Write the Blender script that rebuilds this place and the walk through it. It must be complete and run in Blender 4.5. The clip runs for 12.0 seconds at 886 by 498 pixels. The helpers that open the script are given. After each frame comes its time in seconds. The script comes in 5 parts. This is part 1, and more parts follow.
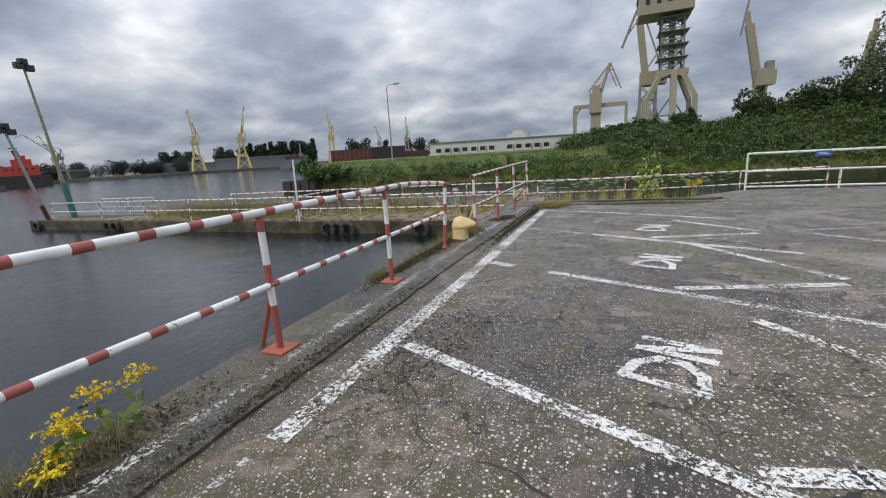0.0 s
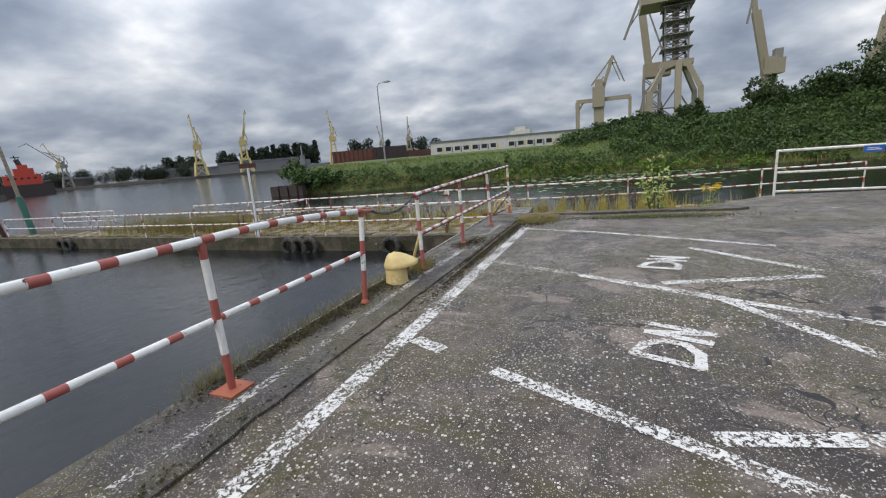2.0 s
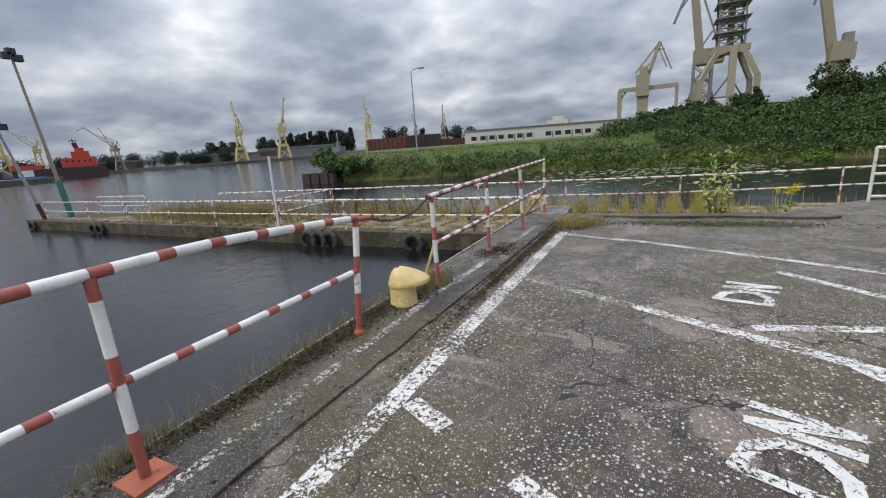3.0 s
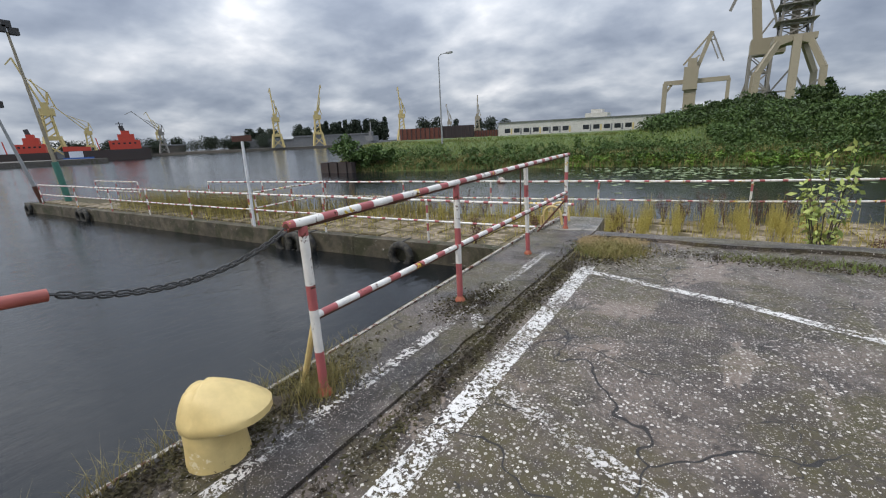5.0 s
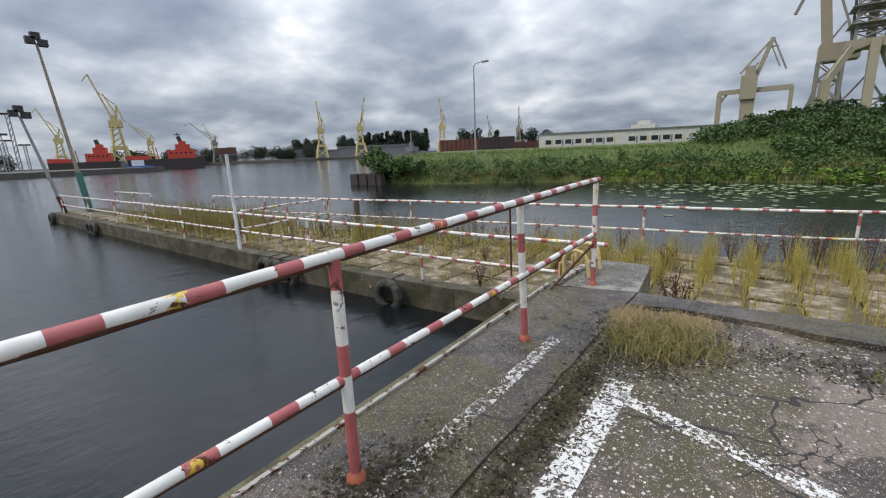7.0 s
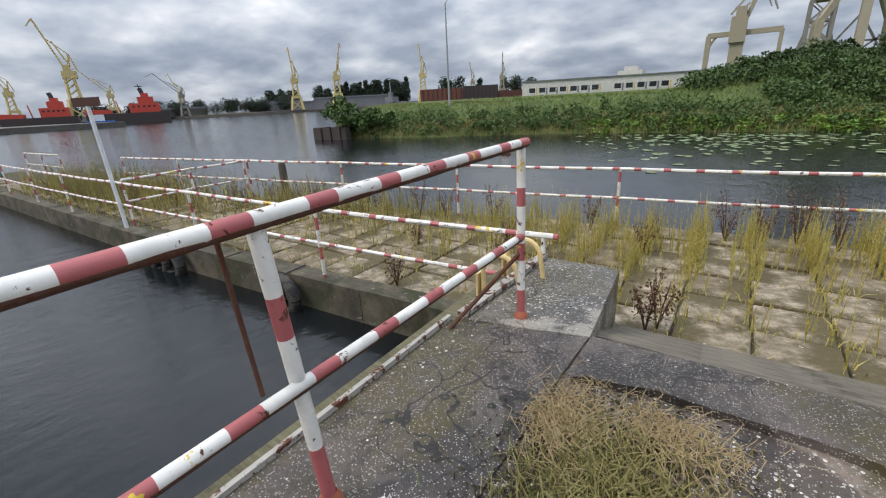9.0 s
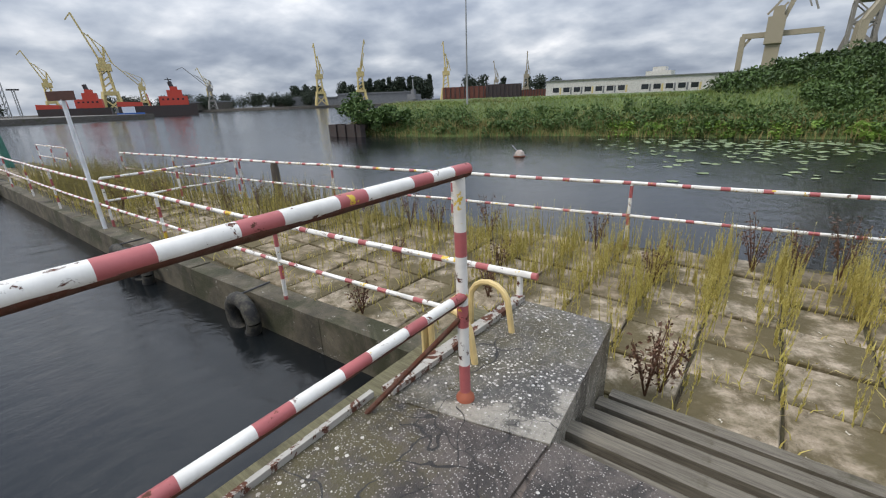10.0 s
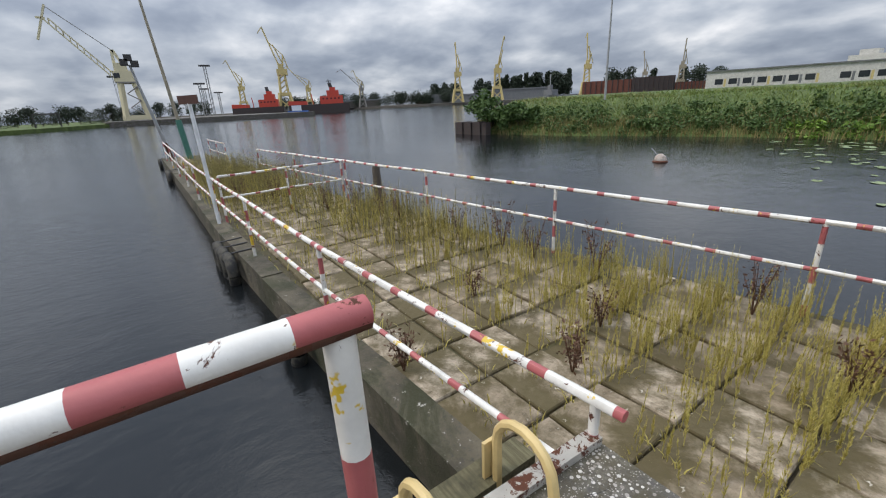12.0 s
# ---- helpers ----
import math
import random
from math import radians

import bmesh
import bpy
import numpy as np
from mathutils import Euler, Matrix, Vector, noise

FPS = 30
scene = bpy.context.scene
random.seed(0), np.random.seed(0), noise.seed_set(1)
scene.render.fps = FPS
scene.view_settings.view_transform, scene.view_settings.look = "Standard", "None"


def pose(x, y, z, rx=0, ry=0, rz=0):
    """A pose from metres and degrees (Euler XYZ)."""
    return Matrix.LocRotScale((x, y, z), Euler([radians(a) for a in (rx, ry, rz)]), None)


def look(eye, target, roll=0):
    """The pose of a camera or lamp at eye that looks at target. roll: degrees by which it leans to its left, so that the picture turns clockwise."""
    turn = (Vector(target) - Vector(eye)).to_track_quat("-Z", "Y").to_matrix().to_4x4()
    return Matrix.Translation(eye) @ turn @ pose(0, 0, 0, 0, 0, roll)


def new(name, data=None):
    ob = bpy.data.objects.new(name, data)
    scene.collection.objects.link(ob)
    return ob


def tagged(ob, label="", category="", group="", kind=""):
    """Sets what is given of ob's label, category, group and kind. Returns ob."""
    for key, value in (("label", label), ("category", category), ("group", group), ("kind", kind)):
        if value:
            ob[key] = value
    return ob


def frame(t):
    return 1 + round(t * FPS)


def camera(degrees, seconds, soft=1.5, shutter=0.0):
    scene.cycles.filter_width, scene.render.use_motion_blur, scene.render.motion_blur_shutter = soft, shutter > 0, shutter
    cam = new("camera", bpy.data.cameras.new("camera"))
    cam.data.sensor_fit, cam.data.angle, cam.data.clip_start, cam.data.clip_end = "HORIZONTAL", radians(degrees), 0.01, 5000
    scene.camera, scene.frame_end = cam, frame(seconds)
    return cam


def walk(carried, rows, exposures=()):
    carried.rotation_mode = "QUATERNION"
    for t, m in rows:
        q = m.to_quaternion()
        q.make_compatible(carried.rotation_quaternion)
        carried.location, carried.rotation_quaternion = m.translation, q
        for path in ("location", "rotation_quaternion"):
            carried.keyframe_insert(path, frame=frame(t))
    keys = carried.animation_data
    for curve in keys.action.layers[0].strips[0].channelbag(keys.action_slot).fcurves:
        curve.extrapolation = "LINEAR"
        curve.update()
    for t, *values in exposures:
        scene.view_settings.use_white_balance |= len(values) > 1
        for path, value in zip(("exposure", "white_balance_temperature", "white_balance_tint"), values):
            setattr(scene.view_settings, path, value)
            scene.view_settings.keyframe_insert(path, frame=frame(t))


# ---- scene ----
cam = camera(93.3, 12.0, soft=1.15)
PATH = [
    (0, (1.418, -2.595, 1.372), (0.684, -0.787, 0.934), -3.5),
    (0.5, (1.506, -1.997, 1.422), (0.861, -0.151, 1.001), -3.6),
    (1, (1.635, -1.415, 1.469), (0.997, 0.434, 1.053), -4.4),
    (1.5, (1.601, -0.963, 1.467), (0.923, 0.87, 1.042), -4.9),
    (2, (1.563, -0.394, 1.465), (0.804, 1.402, 1.022), -4.9),
    (2.5, (1.447, 0.171, 1.477), (0.601, 1.923, 1.014), -4.6),
    (3, (1.31, 0.58, 1.493), (0.416, 2.304, 1.012), -4.1),
    (5, (0.92, 3.044, 1.368), (-0.095, 4.69, 0.858), -2.7),
    (5.5, (0.782, 3.539, 1.4), (-0.315, 5.141, 0.921), -2.2),
    (6, (0.7, 4.064, 1.393), (-0.515, 5.582, 0.924), -2.2),
    (6.5, (0.611, 4.535, 1.379), (-0.594, 6.065, 0.923), -1.5),
    (7, (0.529, 5.03, 1.396), (-0.642, 6.586, 0.942), -2.4),
    (8.8, (0.276, 6.892, 1.32), (-0.843, 8.417, 0.671), -4.0),
    (9, (0.242, 7.101, 1.304), (-0.845, 8.641, 0.637), -3.1),
    (9.5, (0.209, 7.477, 1.333), (-0.877, 9.013, 0.655), -2.4),
    (10, (0.207, 7.978, 1.326), (-0.95, 9.465, 0.654), -2.1),
    (10.5, (0.108, 8.411, 1.31), (-1.167, 9.799, 0.642), -1.9),
    (11, (0.019, 8.82, 1.31), (-1.384, 10.078, 0.639), -2.1),
    (11.5, (-0.06, 9.026, 1.331), (-1.557, 10.169, 0.659), -2.5),
    (12, (-0.212, 9.166, 1.352), (-1.768, 10.234, 0.689), -2.9),
]
walk(cam, [(t, look(eye, target, roll)) for t, eye, target, roll in PATH],
     [(0.0, -0.05), (3.0, -0.03), (5.0, 0.08), (7.0, 0.06), (9.0, 0.2), (10.5, 0.2), (12.0, 0.1)])

# ---- world, sun, exposure ----
SUN_EL, SUN_AZ = radians(48), radians(215)
world = bpy.data.worlds.new("overcast_sky")
scene.world = world
world.use_nodes = True
wn, wl = world.node_tree.nodes, world.node_tree.links
wn.clear()


def wnode(kind, **values):
    n = wn.new(kind)
    for k, v in values.items():
        n.inputs[k].default_value = v
    return n


def wmath(op, a, b=None):
    n = wn.new("ShaderNodeMath")
    n.operation = op
    for i, v in enumerate((a, b)):
        if v is None:
            continue
        if isinstance(v, (int, float)):
            n.inputs[i].default_value = v
        else:
            wl.new(v, n.inputs[i])
    return n.outputs[0]


def wramp(fac, stops):
    n = wn.new("ShaderNodeValToRGB")
    wl.new(fac, n.inputs[0])
    e = n.color_ramp.elements
    while len(e) < len(stops):
        e.new(0.5)
    for el, (p, c) in zip(e, stops):
        el.position, el.color = p, (*c, 1)
    return n.outputs[0]


tc = wn.new("ShaderNodeTexCoord")
sep = wn.new("ShaderNodeSeparateXYZ")
wl.new(tc.outputs["Generated"], sep.inputs[0])
up = wmath("ADD", wmath("MAXIMUM", sep.outputs[2], 0.0), 0.30)
comb = wn.new("ShaderNodeCombineXYZ")
wl.new(wmath("DIVIDE", sep.outputs[0], up), comb.inputs[0])
wl.new(wmath("DIVIDE", sep.outputs[1], up), comb.inputs[1])
big = wnode("ShaderNodeTexNoise", Scale=1.6, Detail=7.0, Roughness=0.47, Distortion=0.15)
wl.new(comb.outputs[0], big.inputs["Vector"])
fine = wnode("ShaderNodeTexNoise", Scale=3.6, Detail=6.0, Roughness=0.5, Distortion=0.1)
wl.new(comb.outputs[0], fine.inputs["Vector"])
cover = wmath("ADD", wmath("MULTIPLY", big.outputs[0], 0.68), wmath("MULTIPLY", fine.outputs[0], 0.32))
cloud = wramp(cover, [(0.36, (0.215, 0.255, 0.335)), (0.45, (0.31, 0.355, 0.44)), (0.53, (0.46, 0.505, 0.58)), (0.60, (0.66, 0.69, 0.745)), (0.68, (0.98, 0.98, 1.0))])
# an overcast sky is brighter overhead than at the horizon
lift = wmath("ADD", wmath("MULTIPLY", wmath("POWER", wmath("MAXIMUM", sep.outputs[2], 0.0), 1.6), 3.3), 0.95)
cloudy = wn.new("ShaderNodeVectorMath")
cloudy.operation = "SCALE"
wl.new(cloud, cloudy.inputs[0])
wl.new(lift, cloudy.inputs["Scale"])
sky = wn.new("ShaderNodeTexSky")
sky.sky_type, sky.sun_disc = "NISHITA", False
sky.sun_elevation, sky.sun_rotation = SUN_EL, SUN_AZ
clear = wn.new("ShaderNodeBackground")
clear.inputs["Strength"].default_value = 0.05
wl.new(sky.outputs[0], clear.inputs["Color"])
grey = wn.new("ShaderNodeBackground")
wl.new(cloudy.outputs[0], grey.inputs["Color"])
both = wn.new("ShaderNodeMixShader")
both.inputs[0].default_value = 0.93
wl.new(clear.outputs[0], both.inputs[1])
wl.new(grey.outputs[0], both.inputs[2])
wout = wn.new("ShaderNodeOutputWorld")
wl.new(both.outputs[0], wout.inputs[0])

sun = new("sun", bpy.data.lights.new("sun", "SUN"))
sun.data.energy, sun.data.angle, sun.data.color = 1.75, radians(18), (1.0, 0.90, 0.77)
sun.matrix_world = look((0, 0, 30), (30 * math.sin(SUN_AZ) * -1 * math.cos(SUN_EL), 30 * math.cos(SUN_AZ) * -1 * math.cos(SUN_EL), 30 - 30 * math.sin(SUN_EL)))


# ---- materials ----
class Nodes:
    """A node material being written."""

    def __init__(self, name):
        self.m = bpy.data.materials.new(name)
        self.m.use_nodes = True
        self.n, self.l = self.m.node_tree.nodes, self.m.node_tree.links
        self.b = self.n["Principled BSDF"]
        self.tc = self.n.new("ShaderNodeTexCoord").outputs["Object"]

    def put(self, v, socket):
        if isinstance(v, (int, float)):
            socket.default_value = v
        elif isinstance(v, tuple):
            socket.default_value = (*v, 1) if len(v) == 3 and socket.type == "RGBA" else v
        else:
            self.l.new(v, socket)

    def noise(self, scale, detail=4.0, rough=0.55, vec=None, dist=0.0):
        n = self.n.new("ShaderNodeTexNoise")
        self.put(vec or self.tc, n.inputs["Vector"])
        for k, v in (("Scale", scale), ("Detail", detail), ("Roughness", rough), ("Distortion", dist)):
            n.inputs[k].default_value = v
        return n.outputs[0]

    def noisecolor(self, scale):
        n = self.n.new("ShaderNodeTexNoise")
        self.put(self.tc, n.inputs["Vector"])
        n.inputs["Scale"].default_value = scale
        return n.outputs[1]

    def voronoi(self, scale, feature="F1", vec=None):
        n = self.n.new("ShaderNodeTexVoronoi")
        n.feature = feature
        self.put(vec or self.tc, n.inputs["Vector"])
        n.inputs["Scale"].default_value = scale
        return n.outputs

    def ramp(self, v, lo, hi):
        n = self.n.new("ShaderNodeMapRange")
        self.put(v, n.inputs[0])
        n.inputs[1].default_value, n.inputs[2].default_value = lo, hi
        return n.outputs[0]

    def math(self, op, a, b=0.0):
        n = self.n.new("ShaderNodeMath")
        n.operation = op
        self.put(a, n.inputs[0])
        self.put(b, n.inputs[1])
        return n.outputs[0]

    def mix(self, f, a, b):
        n = self.n.new("ShaderNodeMix")
        n.data_type = "RGBA"
        self.put(f, n.inputs[0])
        self.put(a, n.inputs[6])
        self.put(b, n.inputs[7])
        return n.outputs[2]

    def scaled(self, sx, sy, sz):
        n = self.n.new("ShaderNodeMapping")
        self.put(self.tc, n.inputs[0])
        n.inputs["Scale"].default_value = (sx, sy, sz)
        return n.outputs[0]

    def warped(self, scale, amount):
        n = self.n.new("ShaderNodeVectorMath")
        n.operation = "MULTIPLY_ADD"
        self.put(self.noisecolor(scale), n.inputs[0])
        n.inputs[1].default_value = (amount, amount, amount)
        self.put(self.tc, n.inputs[2])
        return n.outputs[0]

    def rand(self):
        return self.n.new("ShaderNodeObjectInfo").outputs["Random"]

    def island(self):
        return self.n.new("ShaderNodeNewGeometry").outputs["Random Per Island"]

    def done(self, color, rough=0.7, metal=0.0, bump=None, strength=0.3, dist=0.01, spec=None):
        self.put(color, self.b.inputs["Base Color"])
        self.put(rough, self.b.inputs["Roughness"])
        self.put(metal, self.b.inputs["Metallic"])
        if spec is not None:
            self.b.inputs["Specular IOR Level"].default_value = spec
        if bump is not None:
            n = self.n.new("ShaderNodeBump")
            n.inputs["Strength"].default_value, n.inputs["Distance"].default_value = strength, dist
            self.put(bump, n.inputs["Height"])
            self.l.new(n.outputs[0], self.b.inputs["Normal"])
        return self.m


def asphalt_material(name, dark, light, chips, moss):
    k = Nodes(name)
    broad = k.ramp(k.noise(0.55, 7, 0.66, dist=0.5), 0.43, 0.57)
    c = k.mix(broad, dark, light)
    c = k.mix(k.ramp(k.noise(7, 6, 0.72), 0.50, 0.66), c, tuple(v * 0.52 for v in dark))
    c = k.mix(k.math("MULTIPLY", k.ramp(k.noise(55, 3, 0.75), 0.35, 0.7), 0.75), c, (0.022, 0.019, 0.017))
    worn = k.math("MULTIPLY", k.ramp(k.noise(0.75, 7, 0.62, dist=0.9), 0.535, 0.55), k.ramp(k.noise(30, 4, 0.8), 0.25, 0.5))
    c = k.mix(k.math("MULTIPLY", worn, 0.7), c, tuple(v * 1.35 for v in light))
    damp = k.ramp(k.noise(1.35, 7, 0.7, dist=0.7), 0.525, 0.57)
    c = k.mix(k.math("MULTIPLY", damp, 0.7), c, tuple(v * 0.42 for v in dark))
    mossy = k.math("MULTIPLY", k.ramp(k.noise(0.62, 6, 0.65, dist=0.8), 0.45, 0.53), k.ramp(k.noise(9, 5, 0.75), 0.34, 0.56))
    c = k.mix(k.math("MULTIPLY", mossy, moss), c, k.mix(k.noise(2.0), (0.075, 0.055, 0.022), (0.05, 0.046, 0.012)))
    v = k.voronoi(46)
    sepc = k.n.new("ShaderNodeSeparateColor")
    k.l.new(v[1], sepc.inputs[0])
    near = k.math("LESS_THAN", v[0], k.math("ADD", k.math("MULTIPLY", sepc.outputs[2], 0.26), 0.16))
    some = k.math("GREATER_THAN", k.math("ADD", sepc.outputs[0], k.math("MULTIPLY", k.noise(1.4, 6, 0.65), 1.1)), chips)
    stone = k.math("MULTIPLY", near, some)
    c = k.mix(stone, c, k.mix(sepc.outputs[1], (0.24, 0.21, 0.18), (0.66, 0.63, 0.58)))
    small = k.voronoi(110)
    seps = k.n.new("ShaderNodeSeparateColor")
    k.l.new(small[1], seps.inputs[0])
    bits = k.math("MULTIPLY", k.math("LESS_THAN", small[0], 0.33), k.math("GREATER_THAN", seps.outputs[0], 0.55))
    c = k.mix(bits, c, k.mix(seps.outputs[1], (0.20, 0.175, 0.155), (0.48, 0.45, 0.41)))
    w = k.warped(2.6, 0.40)
    fade = k.ramp(k.noise(1.1, 4, 0.6), 0.42, 0.56)
    c1 = k.math("LESS_THAN", k.voronoi(0.85, "DISTANCE_TO_EDGE", w)[0], k.math("MULTIPLY", fade, 0.0058))
    w2 = k.warped(6.0, 0.22)
    c2 = k.math("LESS_THAN", k.voronoi(2.4, "DISTANCE_TO_EDGE", w2)[0], k.math("MULTIPLY", k.ramp(k.noise(0.8, 4, 0.6), 0.49, 0.63), 0.015))
    crack = k.math("MAXIMUM", c1, c2)
    c = k.mix(crack, c, (0.016, 0.013, 0.011))
    h = k.math("ADD", k.math("MULTIPLY", stone, 0.5), k.noise(75, 4, 0.7))
    h = k.math("SUBTRACT", h, k.math("MULTIPLY", crack, 2.5))
    return k.done(c, k.ramp(k.noise(3), 0.0, 1.1), 0, h, 0.8, 0.009)


ASPHALT = asphalt_material("worn_asphalt", (0.064, 0.047, 0.036), (0.172, 0.135, 0.108), 1.08, 1.0)
COPING = asphalt_material("coping_asphalt", (0.040, 0.031, 0.025), (0.082, 0.066, 0.055), 1.55, 1.0)


def concrete_material(name, light, dark, moss=(0.05, 0.055, 0.018), amount=0.6):
    k = Nodes(name)
    c = k.mix(k.ramp(k.noise(2.2, 7, 0.65), 0.36, 0.64), dark, light)
    c = k.mix(k.ramp(k.noise(38, 4, 0.7), 0.55, 0.72), c, (0.05, 0.046, 0.04))
    c = k.mix(k.math("MULTIPLY", k.ramp(k.noise(1.3, 7, 0.7, dist=0.6), 0.50, 0.62), amount), c, moss)
    c = k.mix(k.ramp(k.noise(11, 6, 0.75), 0.63, 0.68), c, (0.42, 0.40, 0.36))
    return k.done(c, 0.9, 0, k.math("ADD", k.noise(22, 6, 0.7), k.math("MULTIPLY", k.noise(120, 3), 0.4)), 0.7, 0.012)


CONCRETE = concrete_material("weathered_concrete", (0.27, 0.25, 0.215), (0.105, 0.098, 0.085))
WALL_CONCRETE = concrete_material("mossy_wall_concrete", (0.115, 0.098, 0.066), (0.036, 0.031, 0.02), (0.026, 0.028, 0.009), 0.9)
BLOCK = asphalt_material("block_concrete", (0.12, 0.108, 0.088), (0.27, 0.245, 0.20), 1.0, 0.75)


def slab_material():
    k = Nodes("deck_slab")
    r = k.rand()
    c = k.mix(r, (0.26, 0.205, 0.14), (0.43, 0.36, 0.27))
    c = k.mix(k.ramp(k.noise(4.5, 7, 0.72), 0.42, 0.60), c, (0.115, 0.088, 0.05))
    c = k.mix(k.math("MULTIPLY", k.ramp(k.noise(1.1, 6, 0.7, dist=0.5), 0.41, 0.52), 0.92), c, (0.075, 0.058, 0.020))
    c = k.mix(k.ramp(k.noise(9, 6, 0.75), 0.63, 0.67), c, (0.5, 0.46, 0.38))
    c = k.mix(k.ramp(k.noise(85, 3, 0.7), 0.6, 0.72), c, (0.06, 0.05, 0.04))
    return k.done(c, 0.9, 0, k.math("ADD", k.noise(30, 5, 0.7), k.noise(5, 4)), 0.6, 0.01)


SLAB = slab_material()


def soil_material():
    k = Nodes("mossy_soil")
    c = k.mix(k.ramp(k.noise(6, 6, 0.7), 0.4, 0.6), (0.045, 0.034, 0.022), (0.075, 0.066, 0.026))
    return k.done(c, 0.95, 0, k.noise(40, 5, 0.75), 0.8, 0.02)


SOIL = soil_material()


def flaked(name, color, gone):
    """Road paint that has partly flaked off."""
    k = Nodes(name)
    c = k.mix(k.noise(14, 4), color, tuple(v * 0.72 for v in color))
    keep = k.math("GREATER_THAN", k.math("ADD", k.math("MULTIPLY", k.noise(34, 5, 0.75, dist=0.6), 0.74), k.math("MULTIPLY", k.noise(2.6, 4), 0.26)), gone)
    k.done(c, 0.75, 0, k.noise(60, 4), 0.3, 0.005)
    t = k.n.new("ShaderNodeBsdfTransparent")
    mx = k.n.new("ShaderNodeMixShader")
    k.l.new(keep, mx.inputs[0])
    k.l.new(t.outputs[0], mx.inputs[1])
    k.l.new(k.b.outputs[0], mx.inputs[2])
    k.l.new(mx.outputs[0], k.n["Material Output"].inputs[0])
    return k.m


LINE = flaked("road_paint_white", (0.69, 0.68, 0.65), 0.498)
LETTER = flaked("letter_paint", (0.66, 0.65, 0.62), 0.465)
LINE_THIN = flaked("road_paint_worn", (0.60, 0.58, 0.55), 0.535)


def enamel(name, color, wear=0.64, rough=0.42, second=None):
    """Paint on steel, chipped to rust."""
    k = Nodes(name)
    c = k.mix(k.ramp(k.noise(7, 5, 0.6), 0.35, 0.7), color, tuple(v * 0.74 for v in color))
    if second:
        c = k.mix(k.ramp(k.noise(4.6, 5, 0.7), 0.615, 0.63), c, second)
    chips = k.ramp(k.noise(13, 6, 0.72, dist=0.5), wear, wear + 0.03)
    c = k.mix(chips, c, k.mix(k.noise(70, 3), (0.11, 0.035, 0.015), (0.05, 0.02, 0.012)))
    return k.done(c, k.math("ADD", k.math("MULTIPLY", chips, 0.4), rough), 0, k.math("SUBTRACT", k.noise(40, 4), k.math("MULTIPLY", chips, 1.2)), 0.25, 0.004)


YELLOW_SPOT = (0.55, 0.38, 0.03)
WHITE = enamel("white_rail_paint", (0.74, 0.73, 0.70), 0.635, 0.45)
RED = enamel("red_rail_paint", (0.33, 0.085, 0.065), 0.655, 0.5)
WHITE_OLD = enamel("white_rail_paint_old", (0.72, 0.70, 0.65), 0.595, 0.5, YELLOW_SPOT)
RED_OLD = enamel("red_rail_paint_old", (0.38, 0.10, 0.10), 0.605, 0.5, YELLOW_SPOT)
EDGE_STEEL = enamel("chipped_edge_paint", (0.36, 0.34, 0.30), 0.52, 0.8)
RUST = enamel("rusty_steel", (0.085, 0.035, 0.02), 0.5, 0.8)
RED_PLATE = enamel("red_primer", (0.35, 0.10, 0.05), 0.64, 0.6)
YELLOW = enamel("yellow_bollard_paint", (0.64, 0.49, 0.21), 0.665, 0.5, (0.66, 0.57, 0.36))
CREAM = enamel("cream_ladder_paint", (0.60, 0.45, 0.20), 0.68, 0.5)
WHITE_POLE = enamel("white_pole_paint", (0.74, 0.76, 0.78), 0.70, 0.45)
GREEN_PAINT = enamel("green_mast_paint", (0.05, 0.17, 0.13), 0.68, 0.5)
GREY_STEEL = enamel("galvanised_grey", (0.30, 0.31, 0.31), 0.7, 0.5)
DARK_STEEL = enamel("dark_steel", (0.035, 0.035, 0.035), 0.62, 0.55)
BLUE_SIGN = enamel("blue_sign_paint", (0.03, 0.12, 0.42), 0.75, 0.4)
SIGN_BACK = enamel("brown_sign_back", (0.075, 0.03, 0.02), 0.62, 0.7)
CRANE_YELLOW = enamel("crane_yellow", (0.56, 0.45, 0.19), 0.62, 0.55)
CRANE_CREAM = enamel("crane_cream", (0.30, 0.265, 0.19), 0.62, 0.6)
CRANE_GREY = enamel("crane_grey", (0.23, 0.22, 0.20), 0.62, 0.6)
SHIP_RED = enamel("ship_red", (0.52, 0.055, 0.03), 0.72, 0.5)
DOCK_RUST = enamel("dock_rust", (0.16, 0.055, 0.035), 0.55, 0.8)
DOCK_DARK = enamel("dock_dark", (0.05, 0.04, 0.038), 0.58, 0.8)
SHED_WHITE = concrete_material("shed_whitewash", (0.60, 0.59, 0.56), (0.46, 0.45, 0.43), (0.33, 0.32, 0.29), 0.3)
SHED_GREY = concrete_material("shed_grey", (0.20, 0.21, 0.22), (0.12, 0.125, 0.13), (0.1, 0.1, 0.1), 0.3)
QUAY_FAR = concrete_material("far_quay_wall", (0.12, 0.11, 0.10), (0.06, 0.055, 0.05))


def glassy():
    k = Nodes("dark_window_glass")
    return k.done((0.02, 0.024, 0.028), 0.12)


GLASS = glassy()


def rubber():
    k = Nodes("old_tyre_rubber")
    c = k.mix(k.ramp(k.noise(9, 5, 0.7), 0.45, 0.65), (0.014, 0.014, 0.014), (0.075, 0.068, 0.05))
    return k.done(c, 0.8, 0, k.noise(30, 4), 0.5, 0.01)


RUBBER = rubber()


